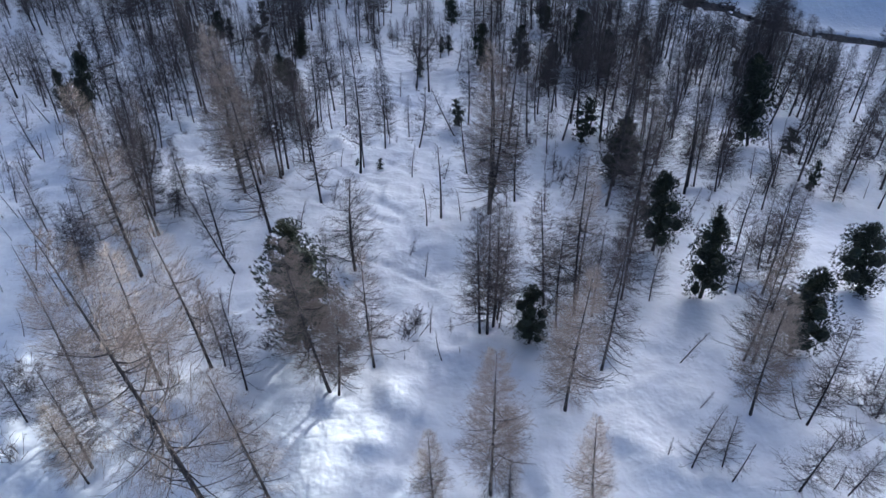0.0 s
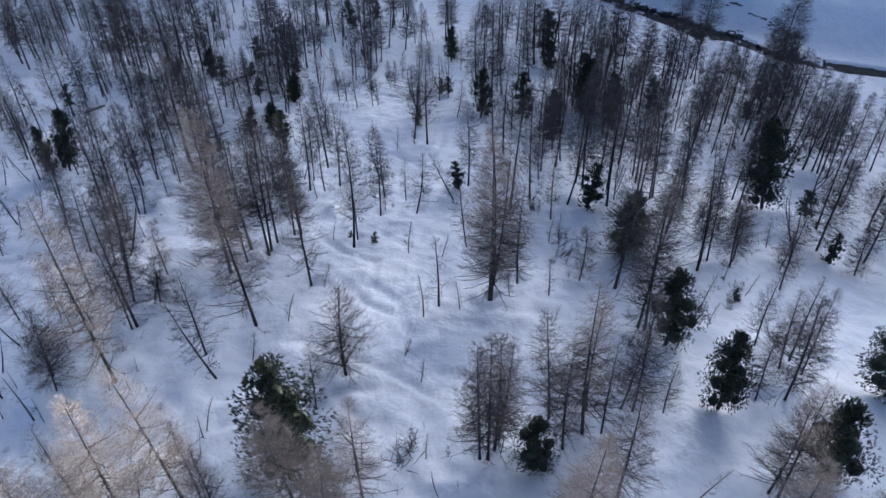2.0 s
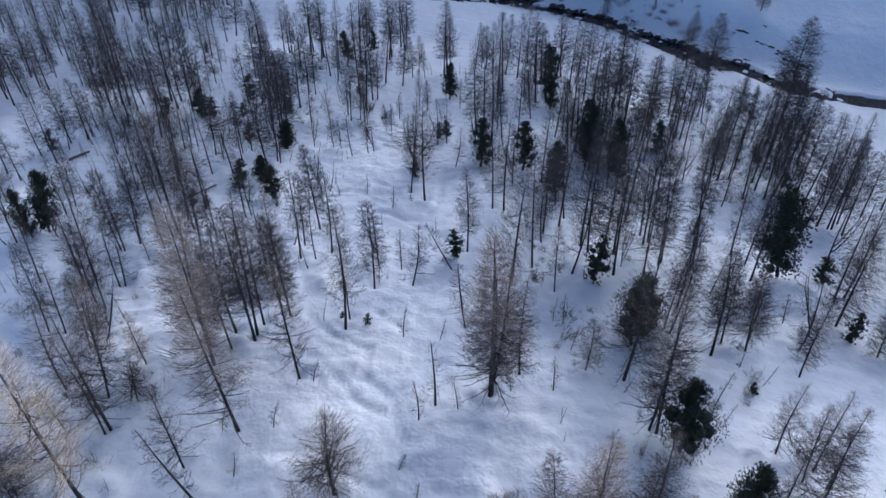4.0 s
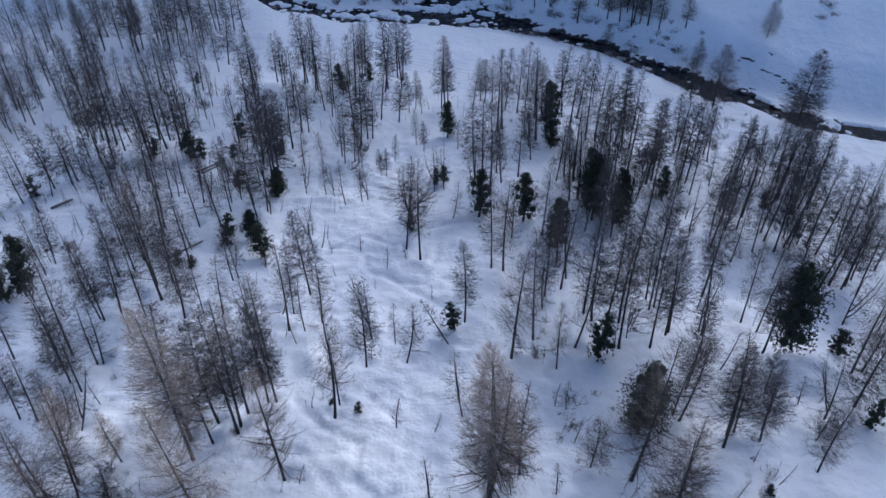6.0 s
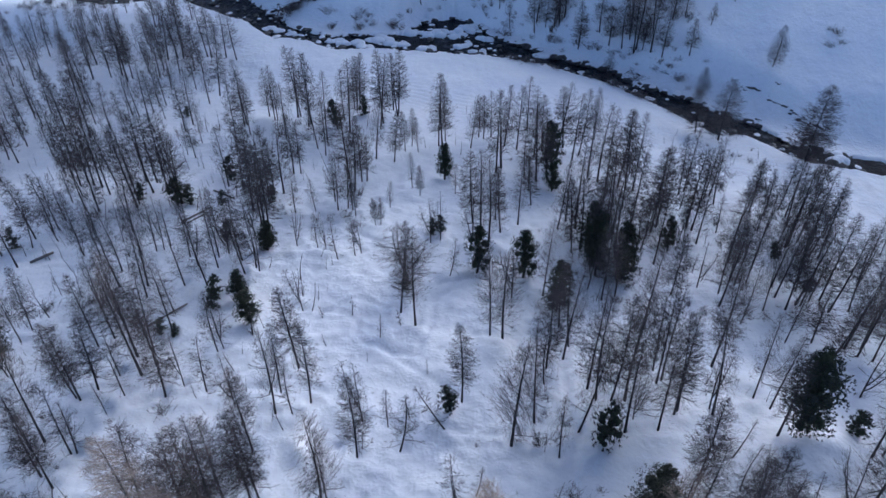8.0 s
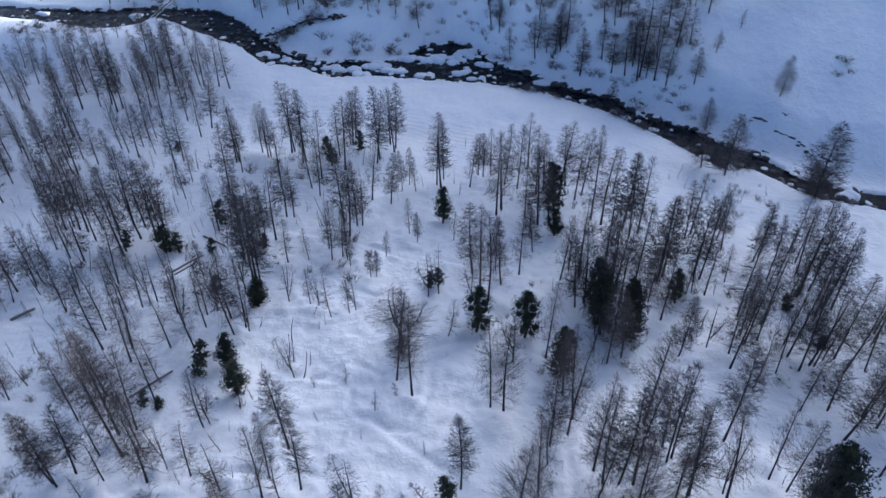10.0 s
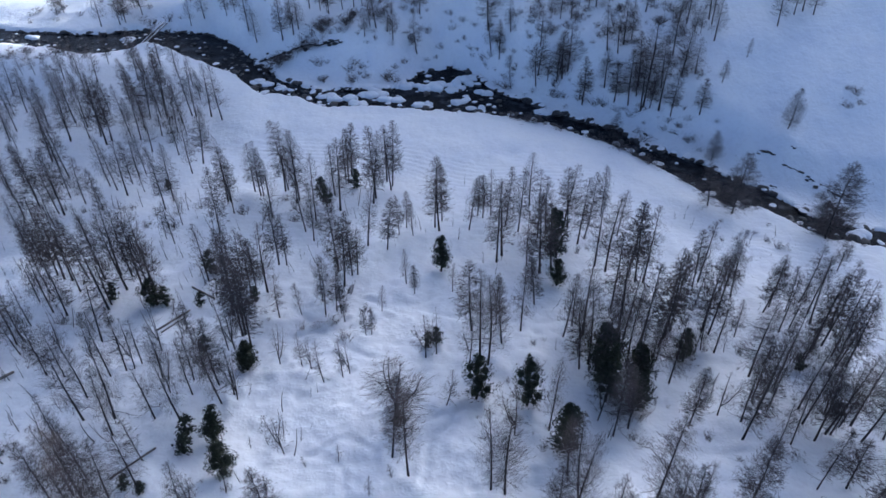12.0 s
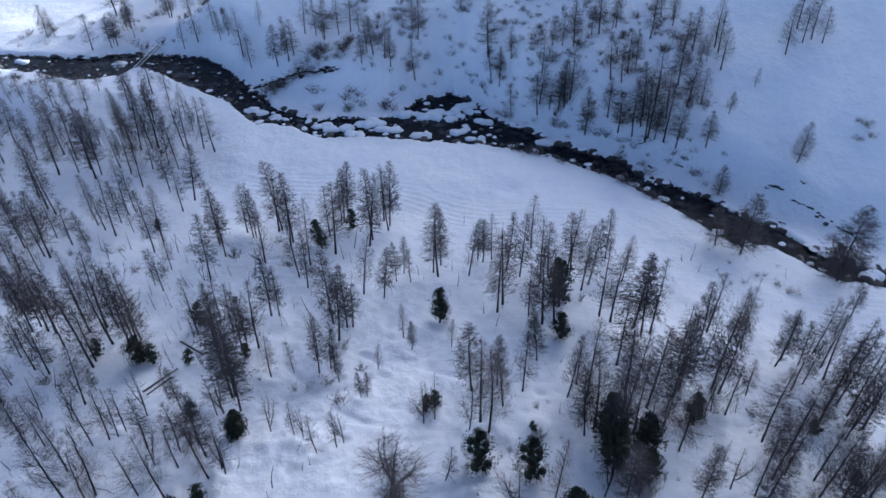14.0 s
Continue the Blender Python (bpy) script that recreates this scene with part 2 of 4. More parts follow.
LARCHES_D = [(-58.6, 117.7, 7.4), (-52.6, 117.6, 8.0), (-52.5, 113.1, 11.5), (-49.6, 112.5, 10.0), (-47.9, 116.8, 7.4), (-47.7, 119.9, 12.7),
    (-47.3, 122.6, 4.7), (-44.6, 108.3, 11.5), (-43.4, 104.5, 12.8), (-43.1, 112.2, 11.9), (-41.3, 113.1, 9.9), (-40.3, 113.5, 9.4),
    (-39.7, 104.9, 13.0), (-39.6, 114.4, 8.4), (-38.6, 101.9, 12.0), (-38.0, 117.3, 8.4), (-36.0, 111.9, 9.9), (-35.8, 119.9, 6.8), (-34.4, 104.6, 9.5),
    (-33.7, 108.7, 8.3), (-33.7, 118.3, 8.4), (-31.3, 110.9, 8.8), (-31.0, 104.1, 11.7), (-30.7, 108.3, 10.1), (-30.1, 111.8, 8.8), (-28.4, 117.1, 8.4),
    (-27.7, 117.6, 8.9), (-27.6, 109.8, 12.0), (-27.4, 120.8, 16.9), (-27.1, 121.3, 14.6), (-26.4, 106.6, 12.6), (-25.5, 118.1, 13.5)]
LARCHES_E = [(-25.2, 108.1, 9.2), (-24.6, 107.3, 7.8), (-22.7, 124.6, 8.5), (-20.5, 114.2, 6.9), (-17.3, 113.5, 6.3), (-16.0, 113.0, 5.6), (-13.9, 110.5, 7.9),
    (-12.7, 123.4, 7.4), (-11.5, 111.4, 7.5), (-10.7, 112.2, 6.0), (-9.2, 120.0, 5.2), (-8.4, 120.1, 5.2), (-3.8, 104.4, 9.5), (-0.5, 116.0, 8.4),
    (1.0, 116.5, 8.9), (2.3, 106.2, 6.8), (5.6, 114.6, 9.1), (6.2, 122.0, 13.2), (7.1, 115.7, 19.6), (8.1, 113.8, 17.7), (9.9, 123.3, 10.1),
    (10.4, 118.9, 12.1), (10.6, 101.6, 9.0), (13.5, 122.3, 12.2), (15.0, 102.6, 13.0), (19.8, 121.5, 12.3), (20.9, 114.3, 13.1), (21.1, 117.3, 5.8),
    (21.5, 123.9, 10.2), (21.5, 104.6, 8.9), (22.3, 115.3, 17.0), (22.7, 121.7, 15.3)]
LARCHES_F = [(22.9, 102.0, 13.9), (23.7, 111.6, 15.0), (25.2, 103.7, 11.4), (26.1, 106.4, 6.8), (26.6, 117.6, 20.8), (27.5, 114.6, 21.6), (27.9, 111.8, 12.1),
    (28.0, 119.8, 19.2), (28.4, 123.2, 17.4), (29.8, 111.9, 11.1), (30.8, 120.0, 18.3), (32.1, 116.2, 10.1), (32.9, 112.1, 13.2), (33.3, 104.6, 10.7),
    (33.7, 120.2, 11.3), (35.3, 122.5, 17.5), (36.5, 123.8, 15.6), (37.5, 106.2, 8.0), (38.4, 110.7, 3.6), (39.1, 119.6, 8.0), (39.6, 102.7, 13.3),
    (40.0, 119.8, 9.0), (40.5, 105.6, 13.2), (41.7, 119.1, 10.5), (41.7, 124.3, 14.7), (42.2, 123.2, 15.7), (43.9, 110.1, 12.3), (43.9, 108.4, 19.1),
    (45.5, 115.0, 14.5), (45.6, 102.2, 11.6), (46.2, 109.5, 11.3), (46.7, 123.8, 7.7)]
LARCHES_G = [(48.5, 113.4, 14.2), (49.1, 106.2, 13.4), (49.6, 103.6, 14.0), (49.7, 108.8, 12.4), (51.4, 104.6, 14.6), (52.3, 104.8, 13.7), (53.2, 116.9, 10.1),
    (53.2, 108.3, 11.5), (54.3, 106.3, 10.8), (55.2, 118.5, 8.0), (56.2, 104.1, 15.5), (56.2, 106.8, 15.6), (57.9, 116.2, 13.8), (57.9, 121.9, 15.5),
    (58.7, 122.6, 16.1), (59.6, 104.7, 15.6), (60.0, 118.3, 13.3), (60.4, 123.3, 15.6), (61.0, 121.2, 15.6), (61.8, 118.6, 13.9), (63.8, 101.2, 12.5),
    (64.7, 107.1, 12.0), (66.3, 113.9, 12.4), (69.0, 104.5, 12.8), (70.6, 115.3, 10.6), (-69.6, 142.4, 8.6), (-67.2, 140.7, 10.8), (-63.4, 136.1, 13.9),
    (-62.7, 137.4, 12.9), (-62.3, 147.9, 8.7), (-62.1, 130.1, 8.8), (-61.3, 136.6, 17.6)]
LARCHES_H = [(-61.2, 132.0, 9.4), (-59.5, 135.8, 16.0), (-57.6, 140.6, 10.2), (-57.0, 136.3, 12.2), (-56.5, 132.3, 12.1), (-55.6, 126.0, 10.8),
    (-53.8, 135.4, 12.7), (-51.6, 136.5, 15.9), (-49.9, 128.6, 11.4), (-49.8, 127.4, 14.5), (-49.7, 136.4, 14.8), (-48.9, 132.4, 14.7),
    (-47.7, 147.5, 6.8), (-46.2, 132.2, 15.7), (-45.6, 145.7, 9.1), (-44.9, 133.4, 16.7), (-44.3, 130.8, 14.6), (-42.5, 128.2, 13.4),
    (-38.3, 148.6, 13.7), (-36.3, 134.4, 11.5), (-33.9, 138.5, 9.4), (-33.2, 132.9, 11.4), (-30.5, 134.2, 10.4), (-29.8, 125.3, 17.2),
    (-28.2, 130.2, 11.3), (-27.1, 129.5, 10.8), (-25.6, 130.1, 13.4), (-25.5, 138.2, 11.6), (-24.2, 138.2, 10.5), (-22.8, 148.9, 12.0),
    (-20.8, 145.7, 11.9), (-19.6, 125.7, 6.3)]
LARCHES_I = [(-16.8, 128.8, 9.2), (-15.8, 125.1, 11.2), (-15.3, 136.7, 14.7), (-14.3, 126.3, 9.1), (-13.9, 132.6, 13.5), (-13.4, 125.1, 9.1),
    (-12.9, 135.3, 12.6), (-12.0, 135.3, 9.3), (-11.0, 143.3, 12.4), (-7.6, 142.6, 10.7), (-7.3, 125.7, 5.2), (-5.8, 147.3, 8.5), (-4.6, 149.7, 8.0),
    (-3.9, 132.7, 7.1), (-3.3, 147.3, 7.4), (-2.5, 130.1, 5.9), (1.4, 149.0, 15.9), (3.5, 130.3, 5.9), (6.8, 149.3, 11.0), (11.1, 139.5, 20.6),
    (12.2, 141.8, 18.2), (15.8, 149.7, 13.3), (16.2, 139.0, 10.7), (16.3, 128.4, 9.3), (16.4, 133.5, 7.1), (18.2, 137.0, 17.5), (19.2, 148.3, 14.4),
    (20.2, 137.8, 13.9), (26.2, 146.5, 13.8), (27.7, 148.2, 13.9), (28.0, 139.8, 16.2), (28.2, 127.9, 14.6)]
LARCHES_J = [(29.6, 138.5, 16.2), (33.1, 137.5, 16.2), (34.0, 149.5, 10.0), (34.2, 136.2, 18.2), (35.6, 136.3, 16.2), (38.4, 129.9, 11.7), (42.5, 130.4, 9.5),
    (43.8, 135.7, 11.9), (45.3, 137.3, 12.6), (48.2, 134.9, 12.0), (49.7, 133.7, 13.1), (49.7, 136.3, 9.8), (53.9, 130.3, 10.8), (54.4, 125.5, 10.7),
    (55.4, 131.7, 10.9), (56.9, 127.0, 9.6), (57.8, 130.8, 9.7), (60.6, 128.0, 13.6), (61.4, 130.6, 11.5), (66.2, 125.8, 12.0), (67.9, 138.7, 7.7),
    (74.1, 145.0, 7.8), (77.6, 148.6, 5.3), (-85.9, 171.1, 10.1), (-78.0, 161.5, 14.0), (-77.2, 172.9, 15.7), (-72.4, 158.1, 14.4), (-71.0, 157.4, 14.7),
    (-66.1, 167.6, 11.7), (-63.9, 165.8, 11.4), (-61.7, 168.2, 9.8), (-61.3, 171.0, 13.0)]
LARCHES_K = [(-60.2, 172.0, 11.2), (-51.0, 157.0, 13.6), (-50.6, 160.5, 12.6), (-50.1, 171.1, 12.4), (-46.0, 151.5, 8.7), (-39.4, 158.9, 11.9),
    (-38.8, 158.9, 14.2), (-37.4, 155.3, 10.5), (-34.6, 161.4, 10.7), (-33.3, 160.4, 11.9), (-32.8, 160.4, 10.7), (-29.7, 153.2, 11.6),
    (-29.1, 163.1, 14.9), (-28.6, 163.5, 15.3), (-26.0, 158.3, 17.5), (-25.7, 159.3, 15.9), (-21.4, 152.1, 14.4), (-19.0, 161.0, 11.3),
    (-17.5, 166.7, 9.1), (-17.3, 155.6, 15.7), (-16.9, 165.8, 12.1), (-16.7, 169.6, 11.6), (-11.3, 158.2, 16.4), (-10.9, 160.0, 16.5),
    (-9.2, 166.7, 12.7), (-8.1, 162.9, 13.7), (-8.0, 164.7, 14.4), (0.6, 150.2, 14.7), (1.9, 152.4, 12.2), (8.6, 154.4, 8.8), (9.5, 153.6, 9.3),
    (11.1, 154.5, 10.0)]
LARCHES_L = [(13.5, 151.2, 12.8), (18.8, 158.5, 11.9), (20.9, 150.0, 12.2), (24.0, 150.3, 14.5), (25.3, 152.0, 12.9), (32.3, 156.0, 11.3), (-84.3, 190.0, 11.9),
    (-84.2, 180.1, 16.1), (-83.7, 188.7, 14.5), (-80.1, 175.3, 19.5), (-79.4, 189.2, 11.9), (-77.1, 190.1, 15.2), (-74.0, 185.7, 18.5),
    (-73.4, 187.4, 18.8), (-70.1, 198.0, 11.7), (-67.8, 197.0, 14.0), (-65.2, 197.3, 18.2), (-63.8, 197.2, 16.9), (-57.5, 196.7, 13.2),
    (-56.2, 195.8, 13.7), (-55.8, 180.0, 12.7), (-52.3, 194.9, 13.0), (-49.2, 192.9, 13.3), (-48.9, 175.1, 13.1), (-73.3, 201.2, 11.5)]
# larches that take the twig colour with sunlight in it
SUN_TONED_LARCHES_A = [(-13.9, 22.3, 20.8, -0.14), (-9.8, 22.1, 12.6, -0.13), (-0.5, 22.0, 7.4, -0.04), (-26.8, 46.0, 17.9, -0.04), (-17.2, 34.3, 13.5, -0.11),
    (-7.9, 31.2, 13.5, -0.13), (21.3, 30.0, 11.4, -0.06), (23.7, 35.5, 11.6, -0.03), (-21.5, 61.7, 18.4, -0.02), (-16.8, 53.0, 16.8, -0.09),
    (4.8, 58.4, 18.0, -0.02)]
PINES_A = [(-10.4, 36.4, 12.2, -0.01), (6.7, 37.4, 6.2, -0.05), (22.3, 43.8, 9.0, -0.08), (27.7, 37.8, 8.8, -0.02), (38.3, 46.8, 8.3, -0.37),
    (19.6, 65.8, 8.9, 0.00), (20.4, 51.9, 9.3, -0.09), (21.2, 68.2, 8.1, -0.15), (44.1, 68.3, 4.4, -0.10), (-52.2, 86.5, 7.8, -0.04),
    (-50.9, 88.1, 10.1, 0.30), (-28.6, 98.6, 3.7, 0.19), (-23.3, 95.9, 5.6, 0.12), (16.6, 99.9, 8.5, 0.03), (40.3, 78.8, 12.8, -0.3),
    (-29.1, 101.4, 3.9, 0.22), (-26.8, 103.6, 3.4, 0.26), (-25.4, 100.6, 4.8, -0.06), (-25.0, 113.1, 4.6, 0.32), (-24.6, 113.0, 5.6, 0.09),
    (6.2, 108.0, 8.8, 0.02), (12.7, 106.9, 8.9, -0.05), (23.2, 108.0, 11.6, -0.08), (24.0, 112.6, 12.0, -0.15)]
PINES_B = [(27.3, 106.9, 6.8, -0.10), (28.3, 111.8, 8.1, -0.06), (36.8, 117.5, 6.9, -0.19), (-43.4, 128.3, 5.9, 0.16), (-41.2, 128.2, 4.1, 0.19),
    (1.7, 137.2, 7.8, -0.03), (20.5, 133.7, 6.0, -0.11), (21.8, 142.3, 10.8, -0.15), (-20.1, 157.4, 7.0, -0.26)]
YOUNG_PINES_A = [(-10.1, 68.3, 1.1, 0.20), (-7.4, 67.5, 1.7, 0.14), (29.7, 59.2, 1.8, -0.17), (-33.8, 93.8, 2.8, 0.22), (-31.8, 93.1, 2.4, 0.16),
    (2.2, 79.8, 4.1, -0.17), (17.4, 75.9, 6.2, 0.10), (46.7, 79.6, 4.3, -0.17), (-64.8, 116.3, 4.3, 0.09), (-31.7, 116.7, 3.5, 0.14),
    (-3.8, 102.6, 3.4, 0.06), (-0.1, 117.9, 3.2, -0.05), (1.2, 118.9, 3.2, -0.06), (14.1, 114.0, 2.1, -0.27), (53.6, 116.7, 3.7, -0.27),
    (55.6, 108.5, 3.1, -0.32), (-50.1, 129.9, 3.6, 0.10), (-36.5, 136.4, 5.4, 0.07), (-35.6, 127.9, 3.0, 0.10), (-27.2, 128.3, 3.0, 0.11),
    (-15.5, 138.1, 1.8, -0.40), (-53.3, 165.4, 2.7, 0.06), (-15.0, 163.8, 4.6, -0.03)]
SAPLINGS_A = [(24.4, 24.2, 2.9, -0.15), (-18.6, 46.4, 8.1, -0.35), (-16.1, 48.5, 3.8, 0.20), (-3.1, 49.2, 2.5, 0.28), (-1.6, 46.2, 2.8, 0.11),
    (-1.0, 37.9, 2.8, 0.06), (0.6, 38.2, 1.7, -0.01), (14.5, 26.3, 1.9, -0.01), (17.8, 34.9, 3.6, 0.45), (17.8, 30.3, 2.0, 0.23),
    (25.2, 30.2, 4.1, -0.40), (-13.8, 53.0, 3.4, 0.34), (-11.5, 59.0, 3.1, 0.35), (-3.5, 65.5, 4.2, 0.18), (-1.6, 54.2, 5.0, -0.15),
    (-0.2, 56.1, 8.6, -0.02), (0.1, 65.0, 3.2, 0.18), (1.8, 55.8, 3.7, -0.18), (4.4, 69.6, 5.1, 0.05), (6.7, 58.1, 3.3, -0.10), (10.6, 58.3, 4.7, -0.14),
    (12.1, 69.1, 3.4, 0.14), (13.1, 68.6, 4.1, 0.02), (13.2, 64.3, 3.4, 0.11)]
SAPLINGS_B = [(25.2, 57.1, 4.4, 0.15), (25.3, 55.0, 2.6, 0.23), (38.0, 71.2, 4.5, -0.13), (-14.0, 96.5, 2.4, -0.14), (-10.3, 97.2, 3.3, -0.03),
    (-6.3, 92.3, 3.7, 0.06), (-5.9, 75.9, 1.3, 0.20), (-3.9, 94.8, 2.8, -0.14), (1.5, 77.7, 7.2, -0.45), (31.2, 75.6, 6.1, 0.19),
    (-17.4, 101.2, 3.9, 0.07)]
FAR_LARCHES_A = [(46.3, 197.8, 13.6), (48.5, 199.7, 13.2), (48.9, 195.8, 17.2), (49.5, 196.2, 15.3), (52.6, 194.3, 14.2), (53.3, 197.5, 12.6), (55.0, 192.4, 11.7),
    (57.8, 198.6, 11.9), (61.0, 198.9, 8.7), (61.1, 190.9, 8.8), (66.7, 196.3, 5.4), (77.9, 184.1, 10.0), (-16.6, 224.5, 8.6), (-15.1, 224.2, 9.9),
    (-12.2, 223.9, 8.5), (-10.7, 223.1, 8.5), (-4.6, 223.7, 10.5), (14.2, 224.2, 13.1), (14.9, 221.0, 8.6), (16.9, 218.3, 8.6), (19.5, 210.9, 8.8),
    (25.6, 208.8, 10.9), (26.2, 210.5, 10.0), (26.8, 214.5, 9.6), (30.5, 207.8, 9.8), (31.8, 218.6, 8.2), (31.8, 207.8, 11.8), (33.1, 208.5, 13.6),
    (34.5, 218.2, 10.8), (36.2, 201.6, 12.1), (40.8, 220.5, 10.7), (41.3, 202.6, 9.8)]
FAR_LARCHES_B = [(42.0, 208.0, 10.7), (44.4, 206.8, 8.8), (45.0, 221.5, 9.4), (46.0, 208.8, 10.7), (48.1, 210.0, 9.4), (51.3, 201.5, 12.6), (52.5, 217.2, 9.3),
    (56.1, 223.1, 8.0), (56.9, 204.4, 10.6), (58.3, 220.2, 8.6), (59.7, 213.0, 9.3), (61.6, 212.7, 10.5), (64.2, 209.4, 6.7), (66.8, 212.8, 11.1),
    (66.9, 206.8, 9.9), (67.2, 211.3, 9.9), (73.5, 201.8, 4.7), (82.1, 209.2, 11.0), (86.1, 215.3, 10.3), (86.4, 211.5, 10.9), (88.5, 212.0, 11.5),
    (-98.1, 247.3, 10.3), (-93.0, 248.5, 8.8), (-91.7, 249.6, 9.6), (-71.5, 247.0, 9.6), (-67.4, 247.7, 9.5), (-62.5, 248.6, 8.5), (-59.7, 244.4, 7.8),
    (-56.8, 243.2, 7.7), (-51.9, 236.6, 12.9), (-48.9, 232.0, 9.2), (-46.6, 238.8, 6.7)]
FAR_LARCHES_C = [(-40.4, 226.8, 10.9), (-37.2, 226.2, 11.5), (-35.8, 226.7, 9.4), (-33.5, 233.2, 10.1), (-30.4, 231.7, 9.4), (-28.0, 230.2, 11.4),
    (-24.4, 231.5, 10.0), (-21.4, 231.9, 10.7), (-5.2, 230.9, 9.9), (-3.8, 230.0, 10.2), (7.3, 235.0, 7.1), (-114.5, 255.3, 9.6), (-87.8, 253.4, 8.7)]
BANK_TREES_A = [(55.4, 162.7, 9.9, -0.15), (59.8, 160.7, 13.6, -0.00), (76.3, 154.7, 16.6, 0.00), (79.1, 156.6, 10.1, -0.38), (41.3, 188.6, 7.8, 0.09),
    (62.4, 181.7, 7.8, -0.02)]

# ---- the lie of the land ----
def between(knots, x):
    if x <= knots[0][0]:
        return knots[0][1]
    for (a, u), (b, v) in zip(knots, knots[1:]):
        if x <= b:
            return u + (v - u) * (x - a) / (b - a)
    return knots[-1][1]


def smooth(a, b, x):
    s = min(1.0, max(0.0, (x - a) / (b - a)))
    return s * s * (3 - 2 * s)


BANK_NEAR = [(-150, 243), (-123.8, 239), (-105.1, 234.5), (-96.9, 230.2), (-87.6, 230.7), (-80.6, 233.9), (-71.9, 231.1), (-62.8, 225.8), (-53.6, 218.7),
             (-48.5, 211.7), (-43.6, 205.4), (-33.0, 203.7), (-27.6, 198.9), (-14.2, 199.1), (-0.8, 197.3), (13.7, 195.8), (25.3, 192.9), (35.0, 187.9),
             (41.9, 183.8), (52.0, 174.3), (56.2, 167.9), (60.6, 163.7), (67.1, 165.1), (74.5, 157.7), (78.2, 155.8), (88.0, 155.0), (150, 140)]
BANK_FAR = [(-150, 250), (-122, 243), (-105, 241), (-97, 240.3), (-91, 244), (-78, 243), (-66.5, 242), (-57, 235), (-49.2, 227.5), (-41.2, 217.0), (-39.2, 213.9),
            (-28.5, 208.4), (-23.3, 210.2), (-9.3, 210.5), (-6.7, 215.5), (-4.0, 221), (4.9, 225), (9.3, 221.5), (14.7, 212.2), (18.7, 208.2), (25.3, 205.0),
            (29.5, 200.3), (36.5, 197.1), (44.0, 194.3), (48.0, 186.1), (54.9, 185.1), (60.2, 181.4), (64.9, 176.6), (70.1, 173.9), (74.4, 169.3), (77.8, 163.5),
            (83.1, 162.2), (91.1, 161.9), (150, 147)]
LEVEL = [(-150, -3.8), (-75, -4.4), (-48, -5.2), (-25, -6.3), (10, -6.9), (42, -9.7), (75, -14.0), (90, -16.2), (150, -20)]

# height of the unseen mountain crest along its length, set to shade the valley
CREST = [(-500, 8), (-46, 12), (-31, 45), (-12, 62), (50, 75), (130, 87.5), (150, 92.0), (172, 92.4), (186, 96), (260, 104), (900, 130)]
# mounds and hollows: place, height, radius
MOUNDS = [(41.9, 77.5, 1.6, 3.2), (53.4, 74.5, 1.2, 2.6), (-34.1, 76.4, 0.9, 1.1), (-12.8, 74.2, 0.8, 1.2), (16.9, 74.5, 0.9, 2.0), (52.5, 90.5, 1.7, 3.6),
          (8.4, 114.0, 1.2, 2.6), (36.9, 87.0, 1.0, 2.0), (14.5, 115.0, 0.8, 2.2), (39.5, 71.5, -1.0, 2.6), (16.5, 178.5, -0.7, 2.5), (60.5, 153.5, -0.6, 2.4),
          (-35.3, 160.5, 1.3, 3.0), (-7.8, 30.9, 0.6, 0.9), (-4.5, 26.9, 0.5, 1.0), (-3.5, 31.6, 0.6, 1.4), (5.2, 229.0, 2.2, 2.2), (-20.5, 69.6, 0.5, 0.7)]
# tracks trodden or skied into the snow
TRACKS = [[(-12, 50.5), (-5.3, 47.6), (-2.7, 46.3), (0.3, 43.6), (2.3, 41.3)], [(-3.7, 38.0), (-1.9, 35.8), (-0.9, 33.9), (-1.5, 30.4), (-2.5, 26.9), (-4, 22)],
          [(-12.4, 62.9), (-9.1, 59.0), (-7.1, 56.2), (-4.5, 55.1), (-2.8, 52.1)], [(-6.8, 63.5), (-6.9, 59.0), (-4.7, 58.2), (-3.4, 54.3)],
          [(-9.4, 44.5), (-6.0, 45.1), (-4.2, 45.3)], [(-8.5, 44.5), (-6.5, 42.1), (-5.9, 40.7)], [(-13.6, 68.4), (-10.4, 65.4), (-7.1, 63.6)],
          [(-6.8, 70.1), (-3.8, 66.7)], [(-17.0, 97.2), (-12.8, 98.5), (-10.0, 101.3), (-6.0, 98.6)], [(-6.2, 91.1), (-1.8, 86.8), (2.2, 83.8)],
          [(-13.7, 131.3), (-8.2, 127.6), (-4.8, 125.2)], [(-21.6, 127.6), (-11.9, 116.4), (-4.2, 114.5)], [(7.7, 127.9), (16.2, 121.4)],
          [(-107, 210), (-95.4, 205.3), (-85.7, 208.2), (-70, 203), (-50.1, 186.0), (-34.8, 179.2), (-7.4, 176.4), (4.2, 169.9), (15.4, 168.5), (26.9, 170.3), (38.1, 168.6),
           (46.6, 157.8), (55.0, 150.8), (64.9, 149.0), (82.5, 148.1)]]


# a side channel that leaves the stream on its far side
SIDE = [(-51, 226.5), (-47.6, 225.6), (-42.9, 224.8), (-36.1, 223.2), (-29.9, 221.9), (-24, 222.6)]


